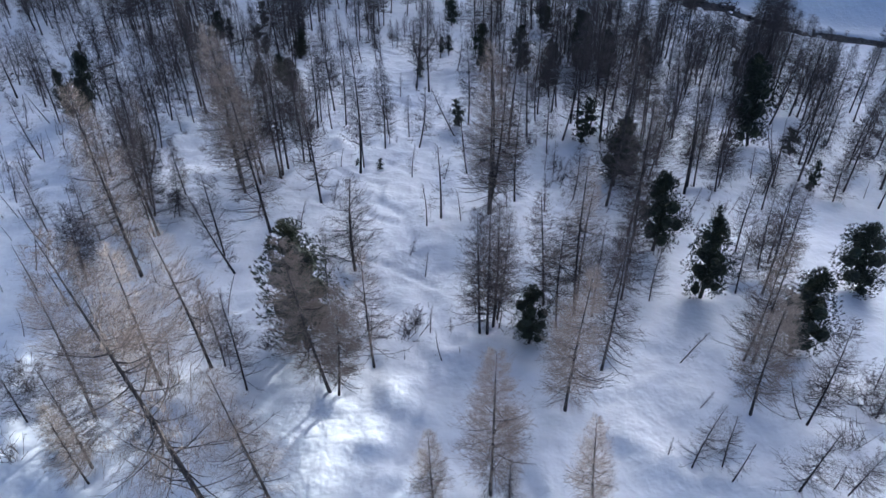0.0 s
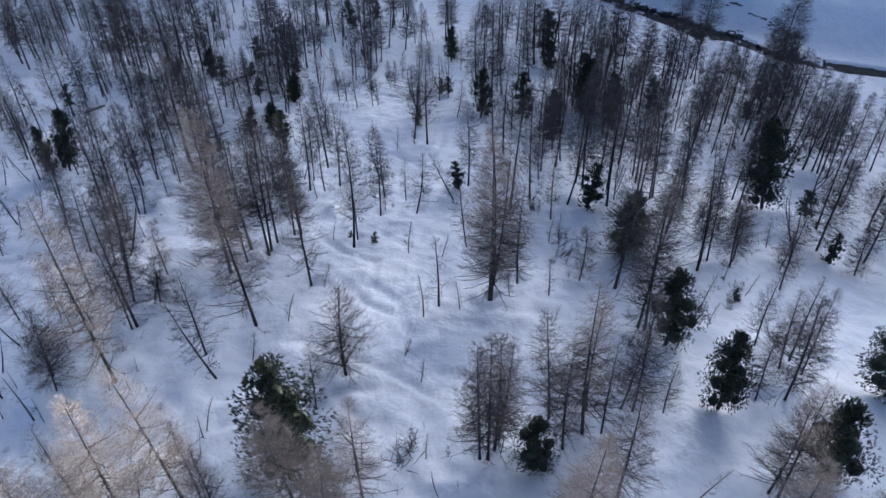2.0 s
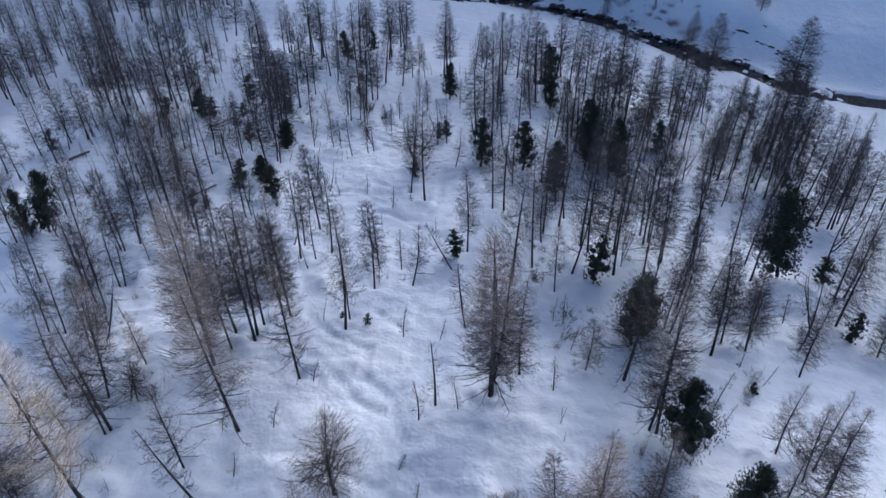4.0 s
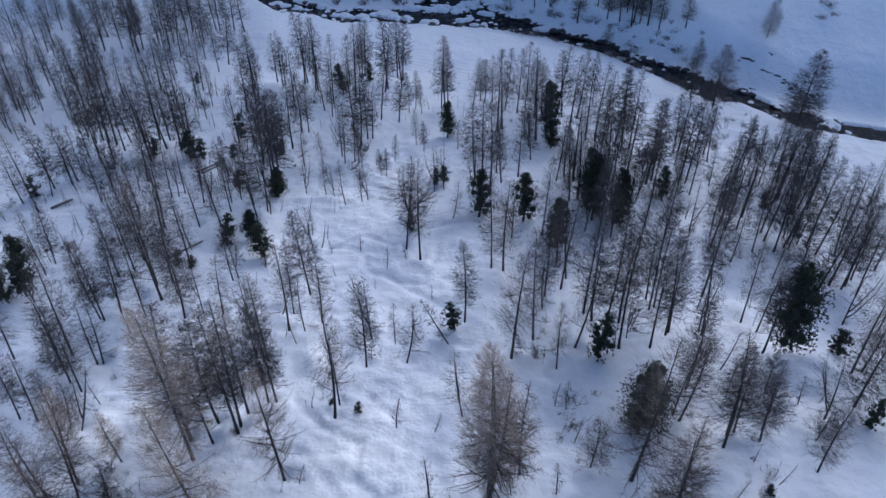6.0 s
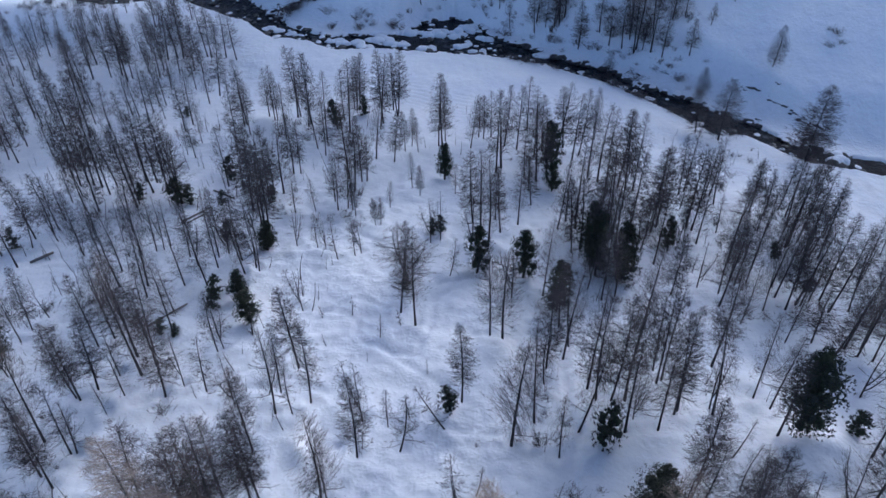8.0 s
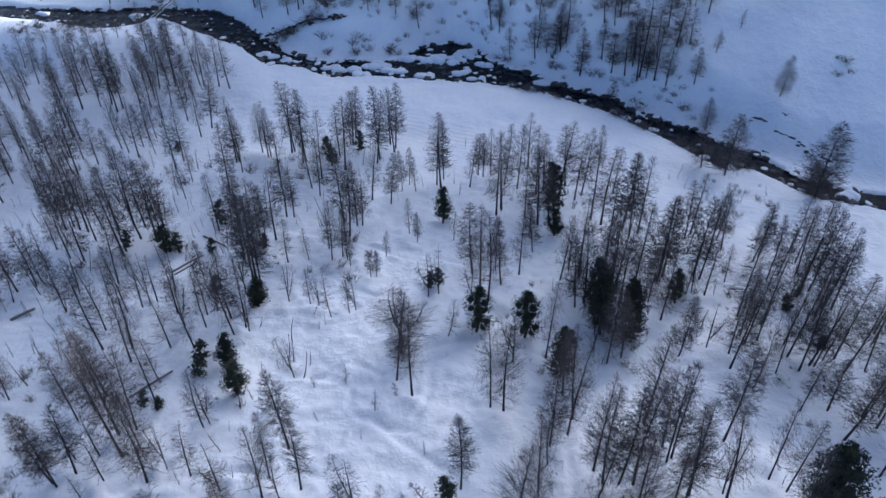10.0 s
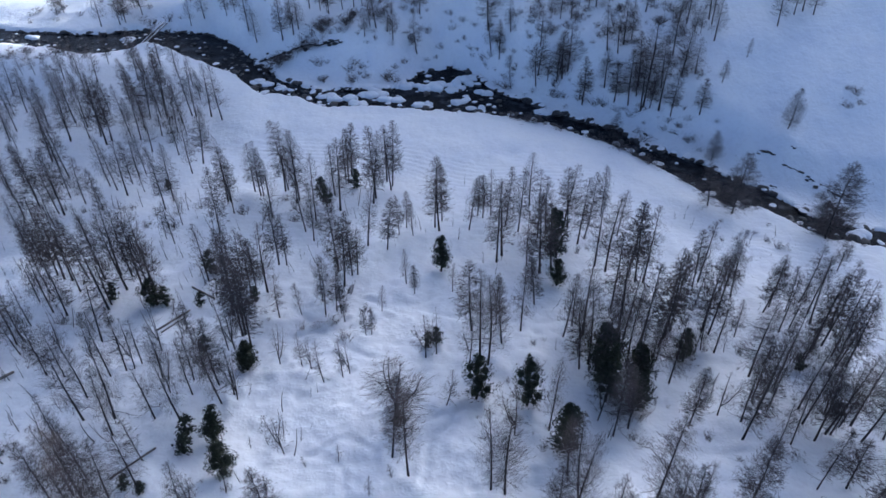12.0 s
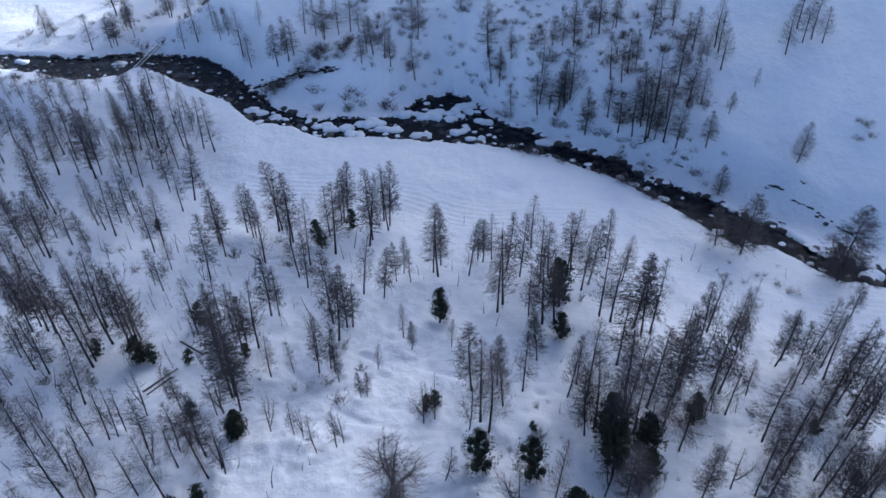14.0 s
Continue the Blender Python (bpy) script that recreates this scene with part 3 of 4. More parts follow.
# hollows that the wind leaves round the feet of the nearer trees
WELLS = {}
for tree in LARCHES_NEAR_A + LARCHES_NEAR_B + LARCHES_NEAR_C + LARCHES_NEAR_D + LARCHES_NEAR_E + LARCHES_A + LARCHES_B + LARCHES_C + LARCHES_D + LARCHES_E + LARCHES_F + LARCHES_G + PINES_A + PINES_B:
    if tree[2] > 5:
        for i in (-1, 0, 1):
            for j in (-1, 0, 1):
                WELLS.setdefault((int(tree[0] // 3) + i, int(tree[1] // 3) + j), []).append(tree)


wander = random.Random(31)
# small pits where clods of snow fell from the branches or an animal dug: place, depth, radius
PITS = {}
for k in range(620):
    pit = (wander.uniform(-58, 46), wander.uniform(36, 152), wander.uniform(0.12, 0.34) * wander.choice((1, 1, 1, -0.8)), wander.uniform(0.4, 0.8))
    for i in (-1, 0, 1):
        for j in (-1, 0, 1):
            PITS.setdefault((int(pit[0] // 3) + i, int(pit[1] // 3) + j), []).append(pit)


def bank_near(x):
    return between(BANK_NEAR, x) + 0.8 * noise.noise((x * 0.3, 0, 0)) + 0.5 * noise.noise((x * 0.9, 5, 0)) - 2.2 * (1 - smooth(-62, -48, x)) + 3.6 * math.exp(-((x + 80) / 9) ** 2)


def bank_far(x):
    return between(BANK_FAR, x) + 1.3 * noise.noise((x * 0.33, 9, 0)) + 1.1 * noise.noise((x * 0.95, 3, 0)) + 4.2 * (1 - smooth(-62, -48, x))


def near_side(x, y):
    u, v = x / 50, (y - 110) / 70
    return -4.14 - 1.73 * u - 6.82 * v - 2.35 * u * u - 0.14 * u * v + 1.93 * v * v + 1.92 * v ** 3 + 0.76 * u * v * v + 0.65 * u * u * v


def far_side(x, y):
    u, v = x / 50, (y - 210) / 35
    return 0.77 + 5.44 * u + 15.5 * v + 0.14 * u * u + 2.23 * u * v


def bumps(x, y):
    calm = 1 - 0.65 * smooth(135, 160, y)
    swell = 0.6 * noise.noise((x * 0.08, y * 0.08, 3.1)) + 0.45 * calm * noise.noise((x * 0.2, y * 0.22, 7.7))
    hump = max(0.0, noise.noise((x * 0.42, y * 0.45, 1.3)) - 0.05)
    return swell + calm * (0.48 * hump + 0.13 * noise.noise((x * 0.9, y * 0.95, 4.4)) + 0.05 * noise.noise((x * 2.1, y * 2.1, 8.8)))


def gone_from(path, x, y):
    best = 9.0
    for (ax, ay), (bx, by) in zip(path, path[1:]):
        dx, dy = bx - ax, by - ay
        s = min(1.0, max(0.0, ((x - ax) * dx + (y - ay) * dy) / (dx * dx + dy * dy)))
        best = min(best, math.hypot(x - ax - s * dx, y - ay - s * dy))
    return best


def rounded(path):
    """A track with its corners cut away."""
    for _ in range(2):
        path = [path[0]] + [(a[0] + (b[0] - a[0]) * k, a[1] + (b[1] - a[1]) * k) for a, b in zip(path, path[1:]) for k in (0.25, 0.75)] + [path[-1]]
    return path


for k in range(13):
    x, y, way = wander.uniform(-34, 16), wander.uniform(72, 150), wander.uniform(0, 6.28)
    TRACKS.append([(x, y)])
    for step in range(wander.randrange(3, 7)):
        way += wander.gauss(0, 0.55)
        x, y = x + 4.2 * math.cos(way), y + 4.2 * math.sin(way)
        TRACKS[-1].append((x, y))
TRACKS = [rounded(t) for t in TRACKS]
TRACK_BOXES = [(min(p[0] for p in t) - 5, max(p[0] for p in t) + 5, min(p[1] for p in t) - 5, max(p[1] for p in t) + 5, t) for t in TRACKS]


def land(x, y):
    """Height of the ground without small relief."""
    cx, cy = max(-120.0, min(112.0, x)), max(15.0, y)
    bank, shore, level = bank_near(x), bank_far(x), between(LEVEL, x)
    if y < bank + 1.5:
        h = near_side(cx, min(cy, bank))
        h += (max(h, level + 0.55) - h) * smooth(bank - 25, bank - 4, y)
        h += max(0.0, 14 - y) * 0.1 * smooth(0, 60, 14 - y)
        return h + (level - 0.9 - h) * smooth(bank - 0.5, bank + 1.3, y)
    if y < shore:
        return level - 0.9 + 1.3 * smooth(shore - 1.2, shore, y)
    y2 = min(y, 275.0)
    k = smooth(0, 16, y2 - sum(between(BANK_FAR, x + d) for d in (-7, -3.5, 0, 3.5, 7)) / 5)
    h = max((level + 0.5) * (1 - k) + far_side(cx, y2) * k, level + 0.4)
    edge = 30 * smooth(250, 285, y)
    h += (level + 0.5 - h) * 0.7 * (1 - smooth(-86 + edge, -58 + edge, x))
    if y > 275:
        crest = between(CREST, x) + 1.6 * noise.noise((x * 0.09, 2.0, 6.0)) + 1.2 * noise.noise((x * 0.3, 4.0, 1.0))
        h += (crest - h) * min(1.0, (y - 275) / 65) ** 1.1
        if y > 340:
            h -= 0.2 * min(y - 340, 500)
    return h


def ground(x, y):
    h = land(x, y)
    bank, shore = bank_near(x), bank_far(x)
    wet = smooth(bank - 2, bank, y) * (1 - smooth(shore, shore + 2, y))
    h += bumps(x, y) * (1 - 0.8 * wet)
    if -140 < x < 140 and 5 < y < 280:
        for mx, my, high, wide in MOUNDS:
            d = ((x - mx) ** 2 + (y - my) ** 2) / wide ** 2
            if d < 6:
                h += high * math.exp(-d)
        for tree in WELLS.get((int(x // 3), int(y // 3)), ()):
            d = math.hypot(x - tree[0], y - tree[1])
            if d < 3:
                h += 0.14 * math.exp(-((d - 1.2) / 0.55) ** 2) - 0.30 * math.exp(-(d / 0.6) ** 2)
        for pit in PITS.get((int(x // 3), int(y // 3)), ()):
            h -= pit[2] * math.exp(-((x - pit[0]) ** 2 + (y - pit[1]) ** 2 * 2.2) / pit[3] ** 2)
        if -53 < x < -22 and 218 < y < 230:
            h -= 0.9 * math.exp(-(gone_from(SIDE, x, y) / 1.2) ** 2)
        for x0, x1, y0, y1, path in TRACK_BOXES:
            if x0 < x < x1 and y0 < y < y1:
                d = gone_from(path, x, y)
                if y0 > 120 and x0 < -90:
                    h -= 0.14 * sum(math.exp(-((d - k) / 0.32) ** 2) for k in (0.0, 1.4, 3.0, 4.1))
                else:
                    h += 0.04 * math.exp(-((d - 0.8) / 0.4) ** 2) - 0.22 * math.exp(-(d / 0.36) ** 2)
    return h


def mesh_object(name, verts, faces, mat, parent=None, soft=True, data_only=False):
    me = bpy.data.meshes.new(name)
    me.from_pydata(verts, [], faces)
    me.materials.append(mat)
    if soft:
        me.polygons.foreach_set("use_smooth", [True] * len(me.polygons))
    me.update()
    if data_only:
        return me
    ob = new(name, me)
    ob.parent = parent
    return ob


def onward(at, step, calm, end, sign):
    """Grid lines that open up to 7 m apart, then wide to the horizon."""
    out, s = [], step
    while (end - at) * sign > 0:
        s = min(s * 1.2, 7.0) if (calm - at) * sign > 0 else s * 1.3
        at += s * sign
        out.append(at)
    return out


def even(a, b, step):
    return [a + i * step for i in range(int(round((b - a) / step)))]


def build_ground():
    xs = onward(-118, 0.9, -160, -2600, -1)[::-1] + even(-118, -37, 0.9) + even(-37, 17, 0.45) + even(17, 112.4, 0.9) + onward(112.5, 0.9, 320, 2600, 1)
    ys = onward(18, 0.4, -30, -2200, -1)[::-1] + even(18, 70, 0.4) + even(70, 134, 0.46) + even(134, 146, 0.8) + even(146, 184.4, 0.4) + even(184.4, 262, 0.8) + onward(262, 0.8, 400, 2900, 1)
    verts = [(x, y, ground(x, y)) for y in ys for x in xs]
    w = len(xs)
    faces = [(j * w + i, j * w + i + 1, (j + 1) * w + i + 1, (j + 1) * w + i) for j in range(len(ys) - 1) for i in range(w - 1)]
    return tagged(mesh_object("ground", verts, faces, SNOW), "snow-covered valley floor and slopes with trodden tracks", "ground", kind="structure")


def build_water():
    verts, faces, n = [], [], 10
    xs = [-150 + i * 1.2 for i in range(251)]
    for x in xs:
        a, b, z = bank_near(x) - 2.0, bank_far(x) + 1.0, between(LEVEL, x)
        for k in range(n):
            y = a + (b - a) * k / (n - 1)
            verts.append((x, y, z - 0.12 + 0.08 * noise.noise((x * 0.6, y * 0.6, 0))))
    faces = [(i * n + k, (i + 1) * n + k, (i + 1) * n + k + 1, i * n + k + 1) for i in range(len(xs) - 1) for k in range(n - 1)]
    return tagged(mesh_object("water", verts, faces, WATER), "dark cold mountain stream running between snowy banks", "river", kind="structure")


def build_side_channel():
    verts = []
    path = [(ax + (bx - ax) * k / 8, ay + (by - ay) * k / 8) for (ax, ay), (bx, by) in zip(SIDE, SIDE[1:]) for k in range(8)]
    for x, y in path:
        half = 0.85 + 0.9 * noise.noise((x * 1.3, y, 2))
        z = ground(x, y) + 0.32
        verts += [(x, y - half, z), (x, y, z + 0.01), (x, y + half, z)]
    faces = [(i * 3 + k, i * 3 + 3 + k, i * 3 + 4 + k, i * 3 + 1 + k) for i in range(len(path) - 1) for k in range(2)]
    return tagged(mesh_object("side_water", verts, faces, WATER), "narrow dark side channel of the stream between snow", "river", kind="structure")


build_ground()
build_water()
build_side_channel()

# ---- trees ----
def tube(verts, faces, path, radii, sides):
    """A tapered tube along a path; ends in a point where the last radius is 0."""
    start = len(verts)
    for i, p in enumerate(path):
        ahead = (path[min(i + 1, len(path) - 1)] - path[max(i - 1, 0)]).normalized()
        side = ahead.cross(Vector((0.31, 0.17, 0.93))).normalized()
        up = side.cross(ahead)
        for k in range(sides):
            a = 2 * math.pi * k / sides
            verts.append(p + (side * math.cos(a) + up * math.sin(a)) * radii[i])
    for i in range(len(path) - 1):
        for k in range(sides):
            a, b = start + i * sides + k, start + i * sides + (k + 1) % sides
            faces.append((a, b, b + sides, a + sides))


def spike(verts, faces, base, tip, wide):
    """A thin three-sided twig."""
    ahead = (tip - base).normalized()
    side = ahead.cross(Vector((0.2, 0.3, 0.9))).normalized() * wide
    up = side.cross(ahead)
    i = len(verts)
    verts.extend((base + side, base - side * 0.5 + up * 0.87, base - side * 0.5 - up * 0.87, tip))
    faces.extend(((i, i + 1, i + 3), (i + 1, i + 2, i + 3), (i + 2, i, i + 3)))


def sliver(verts, faces, base, tip, wide):
    """The finest twiglets."""
    side = (tip - base).cross(Vector((0.7, 0.1, 0.5))).normalized() * wide
    i = len(verts)
    verts.extend((base + side, base - side, tip))
    faces.append((i, i + 1, i + 2))


def larch(seed, tall, bare, reach, branches, twigs, bend=0.0, fork=0, fine=0.011, fuzz=3, far=False, limbs=0, spread=1.0):
    """Trunk, limbs and twigs of a leafless larch, with its foot at the origin."""
    r = random.Random(seed)
    tv, tf, lv, lf, cv, cf = [], [], [], [], [], []
    sway = Vector((r.uniform(-1, 1), r.uniform(-1, 1), 0)) * tall * 0.018
    def axis(s):
        return Vector((sway.x * math.sin(s * 3.3) + bend * tall * (s - 1) ** 2 - bend * tall, sway.y * math.sin(s * 2.7 + 0.5) - sway.y * math.sin(0.5), s * tall))
    thick = 0.0078 * tall + 0.012
    n, sides = (6, 5) if far else (9, 7)
    tube(tv, tf, [axis(-0.03 + 1.03 * i / n) for i in range(n + 1)], [thick * (1.25 if i == 0 else 1.0) * (1 - i / n) ** 0.85 + 0.008 for i in range(n + 1)], sides)
    stems = [axis]
    for f in range(fork):
        low, side = r.uniform(0.12, 0.3), 6.28 * (f + r.random()) / fork
        lean = r.uniform(0.10, 0.2) * spread
        def stem(s, low=low, side=side, lean=lean):
            up = low + (1 - low) * s * 0.92
            out = tall * lean * min(1.0, s * 1.3) ** 0.7
            return axis(up) * 1.0 + Vector((math.cos(side) * out, math.sin(side) * out, 0))
        tube(tv, tf, [stem(i / 7) for i in range(8)], [thick * 0.72 * (1 - i / 7) + 0.008 for i in range(8)], 6)
        stems.append(stem)
    for i in range(branches):
        stem = stems[i % len(stems)]
        s = bare + (1 - bare) * ((i + r.random()) / branches) ** 1.02
        t = (s - bare) / (1 - bare)
        size = reach * tall * (0.10 + 0.90 * (1 - t) ** 0.75) * (0.55 + 0.45 * min(1, t * 3)) * r.uniform(0.65, 1.08)
        a = r.uniform(0, 2 * math.pi)
        flat = Vector((math.cos(a), math.sin(a), 0))
        rise = -0.30 + 0.7 * t + r.uniform(-0.25, 0.2)
        p0 = stem(s)
        p1 = p0 + (flat + Vector((0, 0, rise))) * size * 0.5
        p2 = p0 + flat * size + Vector((0, 0, size * (rise + 0.30 + r.uniform(-0.1, 0.2))))
        thin = (0.007 + 0.005 * size * (1.3 - t)) if far else (0.008 + 0.007 * size * (1.3 - t))
        if far:
            sliver(lv, lf, p0, p1, thin * 1.2), sliver(lv, lf, p0.lerp(p1, 0.8), p2, thin * 0.7)
        else:
            spike(lv, lf, p0, p1, thin), spike(lv, lf, p0.lerp(p1, 0.85), p2, thin * 0.5)
        sparse = 0.55 + 0.45 * smooth(0.0, 0.25, t)
        for k in range(max(2, int(twigs * sparse + 0.5))):
            u = 0.1 + 0.9 * (k + r.random()) / twigs / sparse
            u = min(1.0, u)
            base = p0.lerp(p1, u * 2) if u < 0.5 else p1.lerp(p2, u * 2 - 1)
            turn = a + r.gauss(0, 0.65)
            long = size * r.uniform(0.35, 0.75) * (1.1 - 0.55 * u) + 0.012 * tall * (1 - 0.6 * t)
            lift = r.gauss(0.1, 0.45)
            tip = base + Vector((math.cos(turn), math.sin(turn), lift)) * long
            sliver(cv, cf, base, tip, fine * (1.3 - 0.45 * t))
            for _ in range(fuzz):
                q = base.lerp(tip, r.uniform(0.05, 1.0))
                t2 = turn + r.gauss(0, 0.75)
                sliver(cv, cf, q, q + Vector((math.cos(t2), math.sin(t2), r.gauss(0.15, 0.6))) * (long * r.uniform(0.35, 0.75) + 0.01 * tall * (1 - 0.6 * t)), fine * (1.1 - 0.4 * t))
    for k in range(limbs):
        s = bare * 0.6 + (0.68 - bare * 0.6) * (k + r.random()) / limbs
        size, a = reach * tall * (1.25 - 0.85 * s) * r.uniform(0.6, 1.15), r.uniform(0, 2 * math.pi)
        path = [stems[k % len(stems)](s)]
        drop = r.uniform(0.05, 0.35) - 0.3 * s
        for i in range(1, 5):
            a += r.gauss(0, 0.14)
            path.append(path[-1] + Vector((math.cos(a), math.sin(a), (0.55 * (i - 1) / 3 - drop) + r.gauss(0, 0.08))) * size / 4)
        tube(lv, lf, path, [0.0028 * tall * k for k in (1, 0.8, 0.6, 0.4, 0.1)], 3)
        for i in range(9):
            q = r.choice((1, 2, 2, 3, 3))
            base = path[q].lerp(path[q + 1], r.random())
            turn = a + r.choice((-1, 1)) * r.uniform(0.4, 1.1)
            spike(lv, lf, base, base + Vector((math.cos(turn), math.sin(turn), r.gauss(0.1, 0.3))) * size * r.uniform(0.15, 0.34), 0.011)
    for k in range(4):
        base = axis(0.9 + 0.02 * k)
        spike(cv, cf, base, base + Vector((r.uniform(-0.3, 0.3), r.uniform(-0.3, 0.3), 0.9)) * tall * 0.07, fine)
    return tv, tf, lv, lf, cv, cf, tall


def pine(seed, tall, wide, clumps, low=0.12):
    """Trunk and crown of a stone pine: billows of needle tufts at the ends of its limbs."""
    r = random.Random(seed)
    tv, tf, cv, cf = [], [], [], []
    thick = 0.016 * tall + 0.05
    def axis(s):
        return Vector((0.02 * tall * math.sin(s * 7), 0.02 * tall * math.cos(s * 9) - 0.02 * tall, tall * s))
    tube(tv, tf, [axis(-0.03 + 0.98 * i / 7) for i in range(8)], [thick * (1 - i / 7.4) for i in range(8)], 8)
    billows, turn = [], r.uniform(0, 6.28)
    for k in range(17):
        t = (k + r.uniform(0.1, 0.9)) / 17
        turn += 2.4 + r.gauss(0, 0.35)
        env = wide * (0.45 + 0.55 * math.sin(math.pi * min(1.0, 0.14 + t * 0.72))) * (1.0 - 0.55 * t ** 3)
        out = env * r.uniform(0.28, 0.56) * (1 - 0.75 * t ** 4)
        c = axis(low + (0.95 - low) * t) + Vector((math.cos(turn) * out, math.sin(turn) * out, 0))
        billows.append((c, env * r.uniform(0.46, 0.64), turn))
        start, core = len(cv), billows[-1][1] * 0.42
        for j in range(4):
            for i in range(6):
                a, up = 1.047 * i + 0.5 * j, -0.9 + 0.6 * j
                ring = math.sqrt(1 - up * up) * r.uniform(0.75, 1.15)
                cv.append(c + Vector((math.cos(a) * ring, math.sin(a) * ring, up * r.uniform(0.8, 1.1))) * core)
        cf.extend((start + j * 6 + i, start + j * 6 + (i + 1) % 6, start + j * 6 + 6 + (i + 1) % 6, start + j * 6 + 6 + i) for j in range(3) for i in range(6))
        cf.extend((tuple(range(start + 5, start - 1, -1)), tuple(range(start + 18, start + 24))))
        root = axis(max(0.02, c.z / tall - 0.05))
        tube(tv, tf, [root, root.lerp(c, 0.6) - Vector((0, 0, out * 0.1)), c], [thick * 0.3, thick * 0.18, 0.015], 4)
    tuft = 0.075 * (0.55 + 0.05 * tall)
    for i in range(clumps):
        if i % 5 == 0:
            h = r.uniform(low + 0.06, 0.93)
            c, way, size = axis(h) + Vector((r.gauss(0, 0.17), r.gauss(0, 0.17), 0)) * wide * (1.1 - h), Vector((0, 0, 1)), tuft * 2.2
        else:
            centre, radius, turn = billows[i % 17]
            way = Vector((r.gauss(0, 1) + 0.5 * math.cos(turn), r.gauss(0, 1) + 0.5 * math.sin(turn), r.gauss(0.35, 0.85))).normalized()
            c, size = centre + Vector((way.x, way.y, way.z * 0.85)) * radius * (0.35 + 0.75 * r.random() ** 0.8), tuft * r.uniform(0.55, 1.0)
        start = len(cv)
        cv.extend(c + Vector((v[0] * r.uniform(0.5, 1.3), v[1] * r.uniform(0.5, 1.3), v[2] * r.uniform(0.4, 1.1))) * size for v in ((1, 0, 0), (-0.5, 0.87, 0), (-0.5, -0.87, 0), (0, 0, 1), (0, 0, -1)))
        cf.extend(tuple(start + k for k in f) for f in ((0, 1, 3), (1, 2, 3), (2, 0, 3), (1, 0, 4), (2, 1, 4), (0, 2, 4)))
        for _ in range(8):
            ahead = (way + Vector((r.gauss(0, 0.75), r.gauss(0, 0.75), r.gauss(0.35, 0.6)))).normalized()
            sliver(cv, cf, c + ahead * size * 0.3, c + ahead * tuft * r.uniform(2.0, 4.0), 0.025 * (0.6 + 0.05 * tall))
    return tv, tf, [], [], cv, cf, tall


def tree_meshes(made, crown_mat, split=True):
    """Meshes of the trunk, the crown and, on large trees, the spray of twigs that its limbs carry."""
    tv, tf, lv, lf, cv, cf, tall = made
    trunk = mesh_object("trunk", [tuple(v) for v in tv], tf, BARK, data_only=True)
    if not (lf and split):
        return (trunk, mesh_object("crown", [tuple(v) for v in lv + cv], lf + [tuple(i + len(lv) for i in f) for f in cf], crown_mat, soft=False, data_only=True), tall, None)
    limbs = mesh_object("crown", [tuple(v) for v in lv], lf, BARK, soft=False, data_only=True)
    return (trunk, limbs, tall, mesh_object("twig_spray", [tuple(v) for v in cv], cf, crown_mat, soft=False, data_only=True))


def plant(name, meshes, x, y, tall, lean, turn, label, category, group, squeeze=1.0):
    root = tagged(new(name), label, category, group)
    s = tall / meshes[2]
    turn_about = Vector((0, 0, 1)).rotation_difference(Vector((lean, 0, 1)).normalized()).to_matrix().to_4x4()
    wide = s * squeeze
    root.matrix_world = Matrix.Translation((x, y, ground(x, y) - 0.12)) @ turn_about @ Matrix.Rotation(turn, 4, "Z") @ Matrix.Diagonal((wide, wide, s, 1))
    new("trunk", meshes[0]).parent = root
    crown = new("crown", meshes[1])
    crown.parent = root
    if meshes[3]:
        tagged(new("twig_spray", meshes[3]), kind="stuff").parent = crown
    return root


FINE_LARCH = [tree_meshes(larch(s, 14, 0.20, 0.20, 150, 6, fine=0.0085, fuzz=3, limbs=38), LIT_STRAW_TWIG) for s in (1, 2, 3, 4, 5)]
SLIM_LARCH = [tree_meshes(larch(s, 12, 0.27, 0.165, 260, 3, fine=0.0105, fuzz=3, far=True, limbs=5), TWIG) for s in (11, 12, 13, 14, 15, 16)]
DENSE_LARCH = [tree_meshes(larch(s, 12, 0.20, 0.20, 300, 3, fine=0.0105, fuzz=3, far=True, limbs=6), TWIG) for s in (21, 22, 23)]
WIDE_LARCH = [tree_meshes(larch(s, 9, 0.18, 0.30, 120, 7, fine=0.008, fuzz=3, limbs=34), TWIG) for s in (31, 33)]
SPREADING_LARCH = [tree_meshes(larch(32, 11, 0.22, 0.27, 210, 5, fork=3, fine=0.009, fuzz=3, limbs=40, spread=0.9), TWIG)]
SPARSE_LARCH = [tree_meshes(larch(s, 8, 0.22, 0.21, 85, 3, bend=b, fork=f, fine=0.009, fuzz=2, limbs=12), TWIG) for s, b, f in ((111, 0.03, 0), (112, -0.05, 1), (113, 0.06, 0), (114, 0.0, 2))]
SUN_TONED_LARCH = [tree_meshes(larch(s, 14, 0.18, 0.20, 170, 9, fork=f, fine=0.009, fuzz=5, limbs=24), SUN_TONED_TWIG) for s, f in ((41, 0), (42, 0), (43, 0))]
BANK_LARCH = [tree_meshes(larch(s, 12, 0.12, 0.24, 230, 5, fine=0.0125, fuzz=4, limbs=24), TWIG) for s in (37, 38)]
BROAD_LARCH = [tree_meshes(larch(s, 12, 0.14, 0.225, 190, 6, fine=0.011, fuzz=3, limbs=46), TWIG) for s in (35, 36)]
SAPLING = [tree_meshes(larch(s, 4, 0.12, 0.20, 40, 4, bend=b, fine=0.006, fuzz=3), TWIG, False) for s, b in ((51, 0.0), (52, 0.08), (53, -0.08))]
